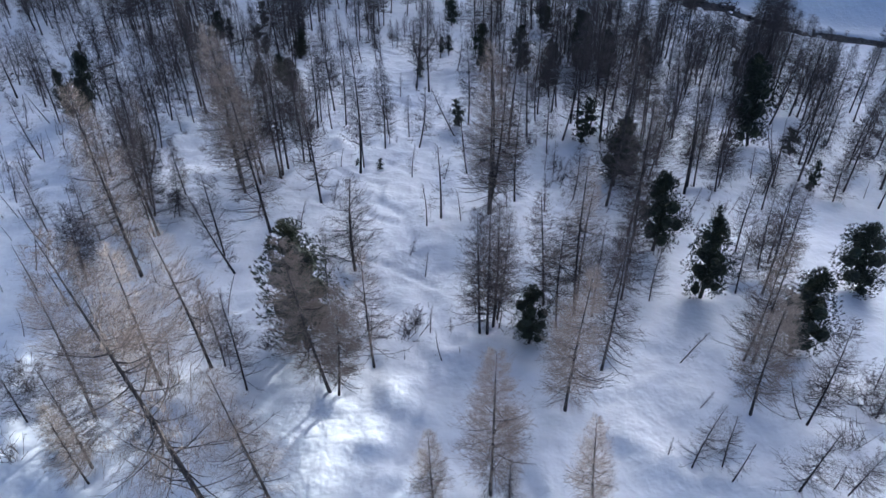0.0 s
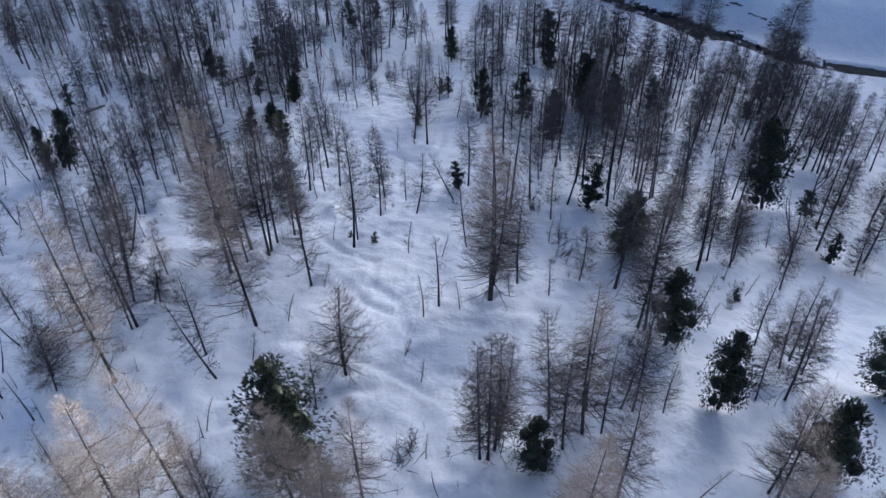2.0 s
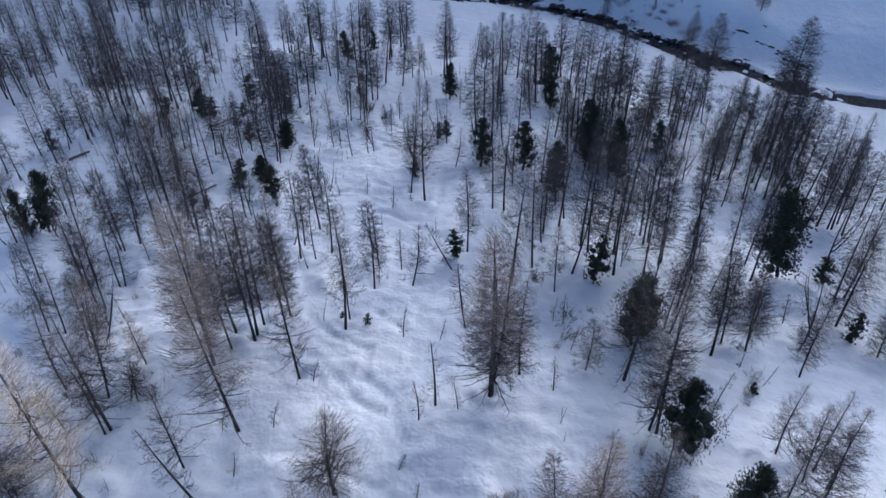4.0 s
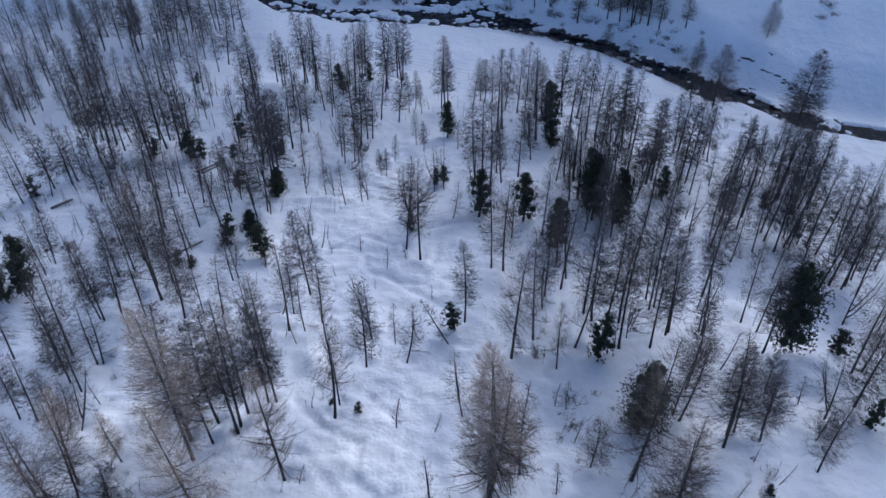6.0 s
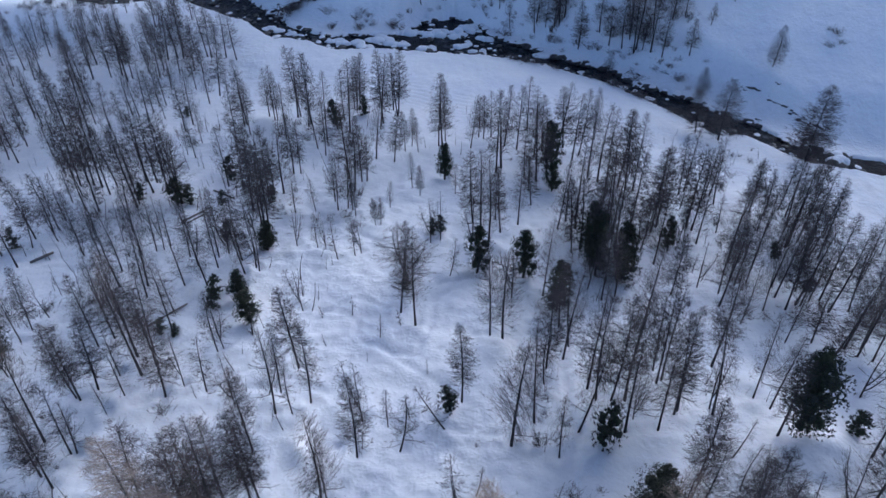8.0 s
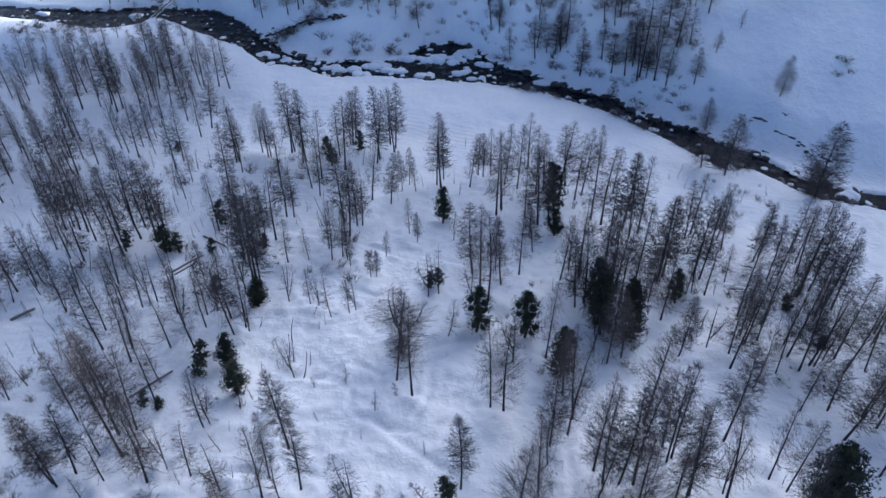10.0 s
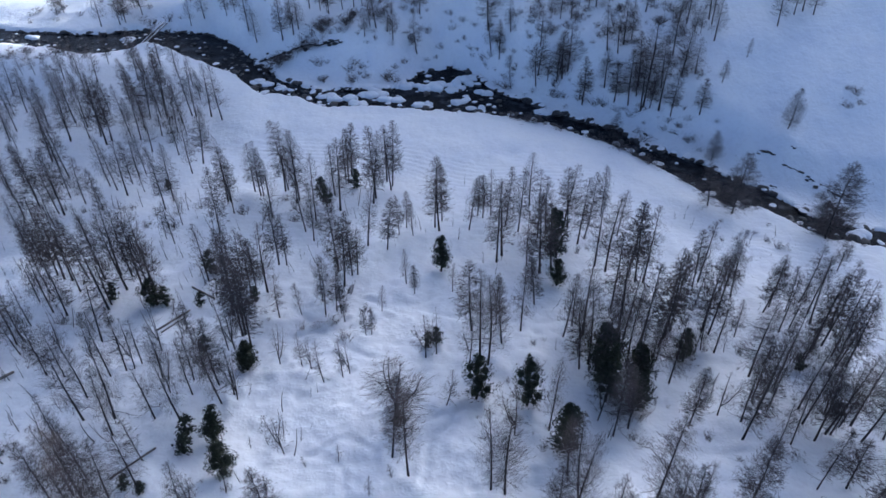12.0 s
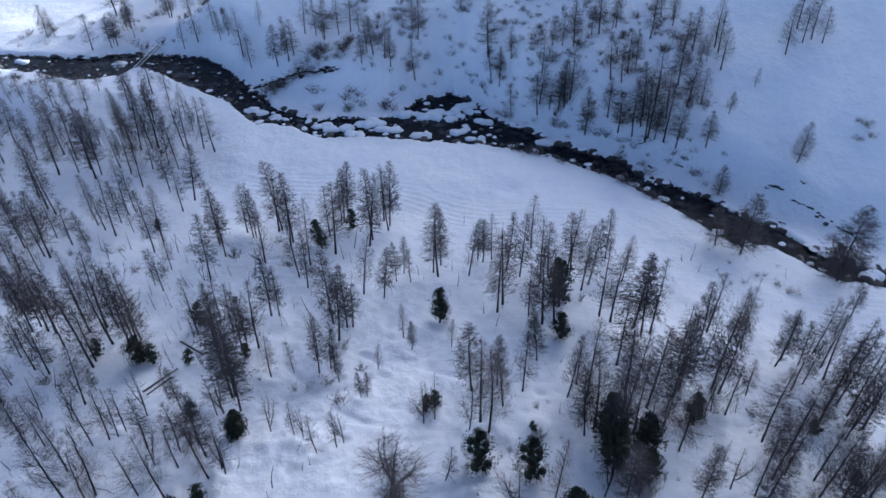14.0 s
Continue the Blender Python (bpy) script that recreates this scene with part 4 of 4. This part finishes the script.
LIGHT_LARCH = [larch(s, 12, 0.24, 0.165, 230, 2, fine=0.021, fuzz=2, far=True) for s in (81, 82, 83, 84, 85)]
STONE_PINE = [tree_meshes(pine(s, 10, w, 2700), NEEDLES) for s, w in ((61, 3.3), (62, 2.9), (63, 3.5))]
SLIGHT_PINE = [tree_meshes(pine(s, 8, w, 1700), NEEDLES) for s, w in ((64, 2.5), (65, 2.2))]
YOUNG_PINE = [tree_meshes(pine(s, 3, 0.8, 260, 0.06), NEEDLES) for s in (71, 72)]

def joined(name, makes, places, mats, label, category):
    """Many alike plants, too far off to be told apart, in one mesh: trunk faces and twig faces."""
    verts, faces, slots = [], [], []
    stocks = []
    for made in makes:
        tv, tf, lv, lf, cv, cf, tall = made
        stocks.append((np.array([tuple(v) for v in tv + lv + cv]), list(tf) + [tuple(i + len(tv) for i in f) for f in lf] + [tuple(i + len(tv) + len(lv) for i in f) for f in cf], [0] * (len(tf) + len(lf)) + [1] * len(cf), tall))
    count = 0
    for which, x, y, tall, lean, turn, wide in places:
        pts, fs, sl, full = stocks[which]
        s, c, n = tall / full, math.cos(turn), math.sin(turn)
        px, py, pz = pts[:, 0] * s * wide, pts[:, 1] * s * wide, pts[:, 2] * s
        verts.append(np.stack([x + px * c - py * n + lean * pz, y + px * n + py * c, ground(x, y) - 0.12 + pz], -1))
        faces.extend(tuple(i + count for i in f) for f in fs)
        slots.extend(sl)
        count += len(pts)
    me = bpy.data.meshes.new(name)
    me.from_pydata(np.concatenate(verts).tolist(), [], faces)
    for m in mats:
        me.materials.append(m)
    me.polygons.foreach_set("material_index", slots)
    me.update()
    return tagged(new(name, me), label, category, kind="stuff")


pick = random.Random(8)
NEAR_WOOD = [t for grove in (LARCHES_NEAR_A, LARCHES_NEAR_B, LARCHES_NEAR_C, LARCHES_NEAR_D, LARCHES_NEAR_E) for t in grove]
DEEP_WOOD = sorted([(t[0], t[1], min(t[2], 13.5 + 0.12 * t[2])) for grove in (LARCHES_A, LARCHES_B, LARCHES_C, LARCHES_D, LARCHES_E, LARCHES_F, LARCHES_G, LARCHES_H, LARCHES_I, LARCHES_J, LARCHES_K, LARCHES_L) for t in grove], key=lambda t: t[1])
FAR_WOOD = [t for grove in (FAR_LARCHES_A, FAR_LARCHES_B, FAR_LARCHES_C) for t in grove]
FAR_WOOD = [t for t in FAR_WOOD if math.hypot(t[0] - 78.4, t[1] - 183.7) > 4.5]
# larches added at the upper left, mostly out of view, to cast shadow streaks
FAR_WOOD += [(pick.uniform(-106, -40), pick.uniform(257, 302), pick.uniform(7, 12)) for k in range(26)]
FAR_WOOD += [(x + pick.uniform(-3, 3), y + pick.uniform(-2.5, 3), tall * pick.uniform(0.6, 0.95)) for x, y, tall in FAR_WOOD if pick.random() < 0.35]
SINGLE = 299 - len(NEAR_WOOD) - len(SUN_TONED_LARCHES_A) - len(BANK_TREES_A)
for x, y, tall, lean in NEAR_WOOD:
    stock = SAPLING if tall < 4.5 else (WIDE_LARCH if tall < 8 and pick.random() < 0.6 else ((SUN_TONED_LARCH if pick.random() < 0.2 and x < 12 else FINE_LARCH) if y < 62 else (SPARSE_LARCH if tall < 9.6 else SLIM_LARCH + DENSE_LARCH)))
    if abs(x + 7.5) < 1.3 and abs(y - 47) < 1.5:
        plant("larch_tree", BROAD_LARCH[1], x, y, tall, lean, 1.0, "broad conical dark larch standing alone in the snow", "tree", "larches of the open wood", 1.6)
        continue
    if 43 < x < 47 and 66 < y < 72:
        plant("larch_tree", BANK_LARCH[1], x, y, tall, lean, 2.0, "broad brown larch with a thick crown of twigs", "tree", "larches of the open wood", 1.25)
        continue
    plant("larch_tree", pick.choice(stock), x, y, tall, lean, pick.uniform(0, 6.28), "leafless grey-brown larch with fine bare twigs in deep snow", "tree", "larches of the open wood", pick.uniform(0.85, 1.15))
for x, y, tall in DEEP_WOOD[:SINGLE]:
    stock, wide = (SAPLING if tall < 4.5 else (SPARSE_LARCH if tall < 9.6 else (DENSE_LARCH if pick.random() < 0.4 else SLIM_LARCH))), pick.uniform(0.85, 1.2)
    if abs(x + 4) < 2 and abs(y - 106) < 5:
        stock, wide = SPREADING_LARCH, 1.7
    plant("larch_tree", pick.choice(stock), x, y, tall, pick.gauss(0, 0.045), pick.uniform(0, 6.28),
          "wide many-stemmed bare larch in the clearing" if stock is SPREADING_LARCH else "slender leafless larch with a dark trunk in snow", "tree", "larches of the open wood", wide)
EDGE_WOOD = []
while len(EDGE_WOOD) < 205:
    x, y = (pick.uniform(-128, -58), pick.uniform(92, 206)) if len(EDGE_WOOD) < 170 else (pick.uniform(60, 104), pick.uniform(74, 138))
    if noise.noise((x * 0.05, y * 0.05, 4.4)) > -0.22 and all((x - t[0]) ** 2 + (y - t[1]) ** 2 > 9 for t in DEEP_WOOD + EDGE_WOOD):
        EDGE_WOOD.append((x, y, pick.uniform(8, 14.5)))
while len(EDGE_WOOD) < 222:
    x, y = pick.uniform(44, 72), pick.uniform(62, 104)
    if all((x - t[0]) ** 2 + (y - t[1]) ** 2 > 12 for t in NEAR_WOOD + DEEP_WOOD + EDGE_WOOD):
        EDGE_WOOD.append((x, y, pick.uniform(9, 13.5)))
while len(EDGE_WOOD) < 262:
    x, y = pick.uniform(-120, -56), pick.uniform(186, 222)
    if y < bank_near(x) - 6 and all((x - t[0]) ** 2 + (y - t[1]) ** 2 > 9 for t in DEEP_WOOD + EDGE_WOOD):
        EDGE_WOOD.append((x, y, pick.uniform(7, 12.5)))
DEEP_WOOD += EDGE_WOOD
joined("larch_wood", LIGHT_LARCH, [(pick.randrange(5), x, y, tall, pick.gauss(0, 0.045), pick.uniform(0, 6.28), pick.uniform(1.0, 1.45)) for x, y, tall in DEEP_WOOD[SINGLE:]],
       (BARK, TWIG), "leafless larches standing close together in snow near the stream", "trees")
joined("far_larch_wood", LIGHT_LARCH, [(pick.randrange(5), x, y, tall, pick.gauss(-0.02, 0.04), pick.uniform(0, 6.28), pick.uniform(1.3, 1.9)) for x, y, tall in FAR_WOOD],
       (BARK, TWIG), "bare larches on the steep snowy slope across the stream", "trees")
for x, y, tall, lean in SUN_TONED_LARCHES_A:
    plant("larch_tree", pick.choice(SUN_TONED_LARCH), x, y, tall, lean, pick.uniform(0, 6.28), "large leafless larch, twigs toned pale beige for sunlight", "tree", "pale larches")
plant("larch_tree", BANK_LARCH[0], 78.4, 183.7, 9.5, 0.03, 0.7, "lone broad larch on the open snow slope", "tree", "larches by the stream", 1.2)
for x, y, tall, lean in BANK_TREES_A:
    plant("larch_tree", pick.choice(BANK_LARCH), x, y, tall, lean, pick.uniform(0, 6.28), "broad bare larch standing at the edge of the stream", "tree", "larches by the stream", 1.35)
for x, y, tall, lean in [t for grove in (SAPLINGS_A, SAPLINGS_B) for t in grove]:
    plant("larch_sapling", pick.choice(SAPLING), x, y, tall, lean, pick.uniform(0, 6.28), "thin bare larch sapling poking out of the snow", "sapling", "larch saplings")
for x, y, tall, lean in [t for grove in (PINES_A, PINES_B) for t in grove]:
    tall = min(tall, 9 + 0.15 * tall) if tall < 12.1 else tall
    stock = YOUNG_PINE if tall < 4.5 else (STONE_PINE if y < 95 else SLIGHT_PINE)
    plant("stone_pine", pick.choice(stock), x, y, tall, lean * 0.5, pick.uniform(0, 6.28), "dark green stone pine with dense tufted needles", "pine tree", "stone pines", 0.68 if x < -45 and y < 95 else (1.3 if y > 92 else 1.0) if tall < 6.5 else (1.0 if tall < 9 else (0.92 if tall < 12.1 else (1.0 if tall < 12.5 else 0.78))))
for x, y, tall, lean in YOUNG_PINES_A:
    plant("young_pine", pick.choice(YOUNG_PINE), x, y, tall, lean, pick.uniform(0, 6.28), "small dark green pine half buried in snow", "pine tree", "young pines", 1.3)

# ---- the stream: boulders, islands of snow, footbridge ----
def stone(seed, flat):
    """A rough boulder about 1 m across and the snow that lies on it."""
    r = random.Random(seed)
    out = []
    for lift, keep in ((0.0, -1.0), (0.10, 0.05)):
        bm = bmesh.new()
        bmesh.ops.create_icosphere(bm, subdivisions=2, radius=0.5)
        off = r.uniform(0, 50) if not out else off
        for v in bm.verts:
            p = v.co.copy()
            v.co *= 1 + 0.38 * noise.noise(p * 2.1 + Vector((off, 0, 0))) + 0.15 * noise.noise(p * 5 + Vector((0, off, 0)))
            v.co.z *= flat
            if lift and v.co.z > 0:
                v.co = v.co * 1.08 + Vector((0, 0, lift))
        if lift:
            bmesh.ops.delete(bm, geom=[v for v in bm.verts if v.co.z < keep], context="VERTS")
        me = bpy.data.meshes.new("rock" if not out else "snow_cap")
        bm.to_mesh(me)
        bm.free()
        me.materials.append(ROCK if not out else SNOW)
        me.polygons.foreach_set("use_smooth", [bool(out)] * len(me.polygons))
        out.append(me)
    return out


STONES = [stone(s, f) for s, f in ((1, 0.75), (2, 0.6), (3, 0.9), (4, 0.7), (5, 0.65))]


def boulder(x, y, size, z, capped, stretch=1.0):
    rock, cap = pick.choice(STONES)
    root = tagged(new("snowy_boulder" if capped else "boulder"), "boulder in the dark stream with a thick cap of snow" if capped else "bare dark wet boulder at the edge of the stream", "boulder", "boulders of the stream")
    root.matrix_world = Matrix.Translation((x, y, z)) @ Matrix.Rotation(pick.uniform(0, 6.28), 4, "Z") @ Matrix.Diagonal((size * stretch, size, size * pick.uniform(0.7, 1.0), 1))
    ob = new("rock", rock)
    ob.parent = root
    if capped:
        ob = new("snow_cap", cap)
        ob.parent = root


for k in range(270):
    x = pick.choice((pick.uniform(-125, -42), pick.uniform(-42, 22), pick.uniform(-42, 22), pick.uniform(22, 90), pick.uniform(22, 90)))
    a, b, level = bank_near(x), bank_far(x), between(LEVEL, x)
    s = pick.random()
    rim = pick.random() < (0.6 if x < 22 else 0.9)
    y = (b - pick.uniform(-0.6, 1.0) if pick.random() < 0.65 else a + pick.uniform(0.2, 1.6)) if rim else a + (b - a) * pick.uniform(0.12, 0.9)
    boulder(x, y, pick.uniform(0.8, 2.0) if not rim else pick.uniform(0.9, 2.4), level - 0.05 if not rim else level + 0.15, pick.random() < (0.7 if -40 < x < 22 else 0.35), pick.uniform(0.9, 1.5))


for k in range(22):
    i = pick.randrange(len(SIDE) - 1)
    u = pick.random()
    x, y = SIDE[i][0] + (SIDE[i + 1][0] - SIDE[i][0]) * u, SIDE[i][1] + (SIDE[i + 1][1] - SIDE[i][1]) * u + pick.gauss(0, 0.8)
    boulder(x, y, pick.uniform(0.7, 1.5), ground(x, y) + 0.2, pick.random() < 0.4, pick.uniform(0.9, 1.4))


def rubble(name, capped, count, label):
    """Small stones of the bed, far too many to tell apart, in one mesh."""
    verts, faces, total = [], [], 0
    stock = []
    for rock, cap in STONES:
        me = cap if capped else rock
        stock.append((np.array([tuple(v.co) for v in me.vertices]), [tuple(p.vertices) for p in me.polygons]))
    for k in range(count):
        x = pick.uniform(-124, 88) if k % 3 else pick.uniform(-124, -40)
        a, b, level = bank_near(x), bank_far(x), between(LEVEL, x)
        u = pick.random() * (1.0 if x < 22 else 0.56)
        y = b - pick.uniform(-0.5, 1.2) if u < 0.45 else (a + pick.uniform(0.3, 1.2) if u < 0.55 else a + (b - a) * pick.uniform(0.1, 0.95))
        pts, fs = pick.choice(stock)
        s, c, n = pick.uniform(0.4, 1.2), math.cos(k), math.sin(k)
        p = pts * s * np.array((1.25, 1.0, 0.75))
        verts.append(np.stack([x + p[:, 0] * c - p[:, 1] * n, y + p[:, 0] * n + p[:, 1] * c, level - (0.05 if u < 0.55 else 0.16) + p[:, 2]], -1))
        faces.extend(tuple(i + total for i in f) for f in fs)
        total += len(pts)
    ob = mesh_object(name, np.concatenate(verts).tolist(), faces, SNOW if capped else ROCK, soft=capped)
    return tagged(ob, label, "stones", kind="stuff")


rubble("river_stones", False, 560, "small dark wet stones breaking the water of the stream")
rubble("snow_lumps", True, 110, "small lumps of snow on stones in the stream")


def snow_island(x, y, rx, ry, high):
    """Snow heaped over stones: rounded humps run together."""
    rings, n = 5, 16
    level = between(LEVEL, x)
    root = tagged(new("snow_island"), "rounded heaps of snow over stones in the stream", "snow mound", "islands of snow")
    root.location = (x, y, level)
    for k in range(max(3, int(rx * ry * 0.55) + 2)):
        a, far = pick.uniform(0, 6.28), pick.random() ** 0.6 * 0.85
        cx, cy = x + rx * far * math.cos(a), y + ry * far * math.sin(a)
        wide, tall, off, verts = pick.uniform(0.8, 1.7), high * pick.uniform(0.5, 1.15) * (1.1 - 0.4 * far), pick.uniform(0, 40), []
        for j in range(rings + 1):
            f, up = math.sin(j / rings * math.pi / 2), math.cos(j / rings * math.pi / 2) ** 0.6
            for i in range(n):
                b = 2 * math.pi * i / n
                edge = wide * (1 + 0.4 * noise.noise((math.cos(b) * 1.6 + off, math.sin(b) * 1.6, 0)))
                verts.append((cx - x + edge * math.cos(b) * f * 1.2, cy - y + edge * math.sin(b) * f, -0.5 + (tall + 0.5) * up + 0.12 * noise.noise((math.cos(b) * f * 2, math.sin(b) * f * 2, off))))
        mesh_object("snow_hump", verts, [(j * n + i, (j + 1) * n + i, (j + 1) * n + (i + 1) % n, j * n + (i + 1) % n) for j in range(rings) for i in range(n)], SNOW, root)


for island in ((-24.3, 204.3, 5.0, 2.0, 1.1), (0.5, 211.5, 8.0, 3.2, 1.2), (8, 216, 3.4, 3.5, 1.2), (-14.9, 207.1, 3.4, 1.7, 1.0), (7.1, 203.0, 2.4, 2.3, 1.0), (11.4, 208.5, 2.8, 1.6, 1.0),
               (-10.0, 204.0, 3.6, 1.4, 0.9), (-18.5, 201.0, 2.2, 1.3, 0.9), (-2.5, 201.6, 2.2, 1.2, 0.8), (11.5, 199.6, 3.4, 1.7, 1.0), (-38.5, 208.5, 2.6, 1.0, 0.8), (-116, 241.0, 2.4, 1.4, 1.0),
               (-88, 239.5, 2.0, 1.4, 0.9), (27, 200.0, 2.0, 1.2, 0.7), (84, 158.5, 3.0, 1.6, 1.2), (-44, 211.5, 2.4, 1.2, 0.8), (-7, 211.5, 2.6, 1.4, 0.9)):
    snow_island(*island)


def beam(name, a, b, radius, mat, parent, sides=8):
    v, f = [], []
    a, b = Vector(a), Vector(b)
    tube(v, f, [a, a.lerp(b, 0.5) + Vector((0, 0, 0.03)), b], [radius, radius * 0.93, radius * 0.86], sides)
    f.extend((tuple(range(sides))[::-1], tuple(range(2 * sides, 3 * sides))))
    return mesh_object(name, [tuple(p) for p in v], f, mat, parent)


def footbridge():
    root = tagged(new("footbridge"), "narrow log footbridge with plank steps across the stream", "bridge")
    a, b = Vector((-81.3, 234.0, land(-81.3, 232.5) + 0.35)), Vector((-79.6, 248.5, land(-79.6, 248.5) + 0.45))
    side = (b - a).cross(Vector((0, 0, 1))).normalized() * 0.55
    for s in (-1, 1):
        log = beam("log_beam", a + side * s, b + side * s, 0.16, LOG, root)
        up = Vector((0, 0, 0.18))
        beam("snow_cover", a + side * s + up, b + side * s + up, 0.12, SNOW, log)
        for k in range(4):
            p = a.lerp(b, 0.06 + 0.29 * k) + side * s * 1.15
            beam("post", p, p + Vector((0, 0, 0.95)), 0.05, LOG, root, 6)
        beam("handrail", a.lerp(b, 0.06) + side * s * 1.15 + Vector((0, 0, 0.95)), a.lerp(b, 0.93) + side * s * 1.15 + Vector((0, 0, 0.95)), 0.05, LOG, root, 6)
    for k in range(14):
        p = a.lerp(b, 0.03 + 0.94 * k / 13) + Vector((0, 0, 0.17))
        beam("plank", p - side * 1.15, p + side * 1.15, 0.07, LOG, root, 6)


footbridge()


def outcrop(x, y, rx, ry):
    root = tagged(new("rock_outcrop"), "dark rock showing through the snow of the far slope", "rock", "rock outcrops")
    slope = Vector((0, -0.42, 1)).normalized()
    tilt = Vector((0, 0, 1)).rotation_difference(slope).to_matrix().to_4x4()
    root.matrix_world = Matrix.Translation((x, y, ground(x, y))) @ tilt @ Matrix.Rotation(-0.5, 4, "Z") @ Matrix.Diagonal((rx * 0.62, ry * 0.7, 0.6, 1))
    for k in range(6):
        chip = new("rock", pick.choice(STONES)[0])
        chip.parent = root
        chip.matrix_basis = Matrix.Translation((-0.62 + 0.25 * k + pick.gauss(0, 0.06), pick.gauss(0, 0.3), -0.12)) @ Matrix.Rotation(pick.uniform(0, 6), 4, "Z") @ Matrix.Diagonal((pick.uniform(0.3, 0.62), pick.uniform(0.3, 0.75), 0.8, 1))


for spot in ((74.9, 179.2, 5.5, 1.8), (78.7, 179.5, 1.4, 0.9), (77.5, 176.3, 3.4, 1.0), (80.1, 174.8, 2.6, 1.6), (82.0, 172.8, 4.4, 2.2), (73.8, 172.9, 2.0, 1.0), (85.6, 170.3, 4.6, 1.6), (72.0, 180.6, 0.9, 0.6),
             (50.0, 190.5, 2.0, 1.3), (47.5, 192.0, 1.4, 0.9), (56, 189, 1.2, 0.8), (43, 204, 1.6, 0.9), (44.8, 204.8, 1.2, 0.8), (84, 166.5, 3.0, 2.0)):
    outcrop(*spot)


def fallen_log(a, b, radius):
    root = tagged(new("fallen_log"), "grey fallen larch trunk lying half in the snow", "log", "fallen logs")
    pa, pb = Vector((*a, ground(*a) + radius * 0.6)), Vector((*b, ground(*b) + radius * 2.0))
    beam("log", pa, pb, radius, LOG, root)
    for k in range(5):
        p = pa.lerp(pb, 0.25 + 0.14 * k)
        v, f = [], []
        spike(v, f, p, p + Vector((pick.uniform(-0.6, 0.6), pick.uniform(-0.5, 0.5), pick.uniform(0.3, 0.9))), 0.03)
        mesh_object("branch_stub", [tuple(q) for q in v], f, LOG, root, soft=False)


for log in (((-59.8, 111.6), (-57.0, 113.4), 0.22), ((-39.9, 121.3), (-36.6, 126.0), 0.16), ((-39.2, 120.8), (-37.0, 124.6), 0.12), ((-38.4, 132.5), (-33.9, 129.3), 0.15), ((-36.0, 95.0), (-32.0, 99.0), 0.14)):
    fallen_log(*log)


def brush(seed):
    """A low tangle of bare stems."""
    r = random.Random(seed)
    v, f = [], []
    for k in range(26):
        base = Vector((r.gauss(0, 0.22), r.gauss(0, 0.22), 0))
        way = Vector((r.gauss(0, 0.5), r.gauss(0, 0.5), r.uniform(0.5, 1.1)))
        tip = base + way
        sliver(v, f, base, tip, 0.018)
        for _ in range(3):
            p = base.lerp(tip, r.uniform(0.35, 0.85))
            sliver(v, f, p, p + Vector((r.gauss(0, 0.3), r.gauss(0, 0.3), r.uniform(0, 0.4))), 0.014)
    return [], [], [], [], v, f, 1.0


BRUSH = [brush(s) for s in (91, 92, 93)]
places = []
for k in range(300):
    x = pick.uniform(-30, 64)
    places.append((x, bank_far(x) + pick.uniform(1, 42) ** 1.0, pick.uniform(0.8, 2.2)))
for k in range(260):
    x = pick.gauss(30, 17)
    places.append((x, bank_far(x) + pick.uniform(4, 40), pick.uniform(0.6, 1.7)))
for k in range(60):
    x = pick.uniform(18, 84)
    places.append((x, bank_near(x) + pick.uniform(-1.6, 0.2), pick.uniform(0.7, 1.9)))
for k in range(5):
    places.append((93.4 + pick.gauss(0, 1.5), 189.8 + pick.gauss(0, 1.5), pick.uniform(0.9, 1.8)))
for k in range(40):
    x = pick.uniform(-44, -20)
    places.append((x, 227.5 + (x + 20) * 0.33 + pick.gauss(0, 1.1), pick.uniform(1.2, 2.8)))
for k in range(36):
    places.append((pick.uniform(-122, -92), pick.uniform(222, 232), pick.uniform(0.8, 2.0)))
for k in range(40):
    places.append((pick.uniform(-125, -55), pick.uniform(248, 268), pick.uniform(1.0, 2.6)))
joined("bank_brush", BRUSH, [(pick.randrange(3), x, y, s, pick.gauss(0, 0.1), pick.uniform(0, 6.28), pick.uniform(0.7, 1.4)) for x, y, s in places], (TWIG, TWIG),
       "low tangles of bare brown brush in the snow along the stream", "shrubs")
places = []
while len(places) < 560:
    x, y = pick.uniform(-75, 70), pick.uniform(26, 160)
    if noise.noise((x * 0.04, y * 0.04, 9.0)) > (-0.05 if x < -18 or x > 14 else 0.28):
        places.append((x, y, pick.choice((pick.uniform(0.4, 1.0), pick.uniform(0.6, 2.2)))))
joined("undergrowth", BRUSH, [(pick.randrange(3), x, y, s, pick.gauss(0, 0.15), pick.uniform(0, 6.28), pick.uniform(0.4, 0.9)) for x, y, s in places], (TWIG, TWIG),
       "thin bare twigs and seedlings poking through the forest snow", "undergrowth")
SPROUT = [larch(s, 3, 0.1, 0.20, 16, 2, bend=b, fine=0.008, fuzz=0, far=True) for s, b in ((101, 0.0), (102, 0.1), (103, -0.1), (104, 0.05))]
places = []
while len(places) < 620:
    x, y = (pick.uniform(-80, 72) if len(places) < 400 else pick.uniform(-62, -14)), pick.uniform(34, 168)
    if noise.noise((x * 0.045, y * 0.045, 2.0)) > (-0.1 if x < -14 or x > 16 else 0.12):
        places.append((pick.randrange(4), x, y, pick.uniform(0.9, 3.4) if len(places) < 400 else pick.uniform(2.0, 5.0), pick.gauss(0, 0.16), pick.uniform(0, 6.28), pick.uniform(0.7, 1.2)))
joined("larch_seedlings", SPROUT, places, (BARK, TWIG), "thin bare larch seedlings scattered through the forest snow", "saplings")
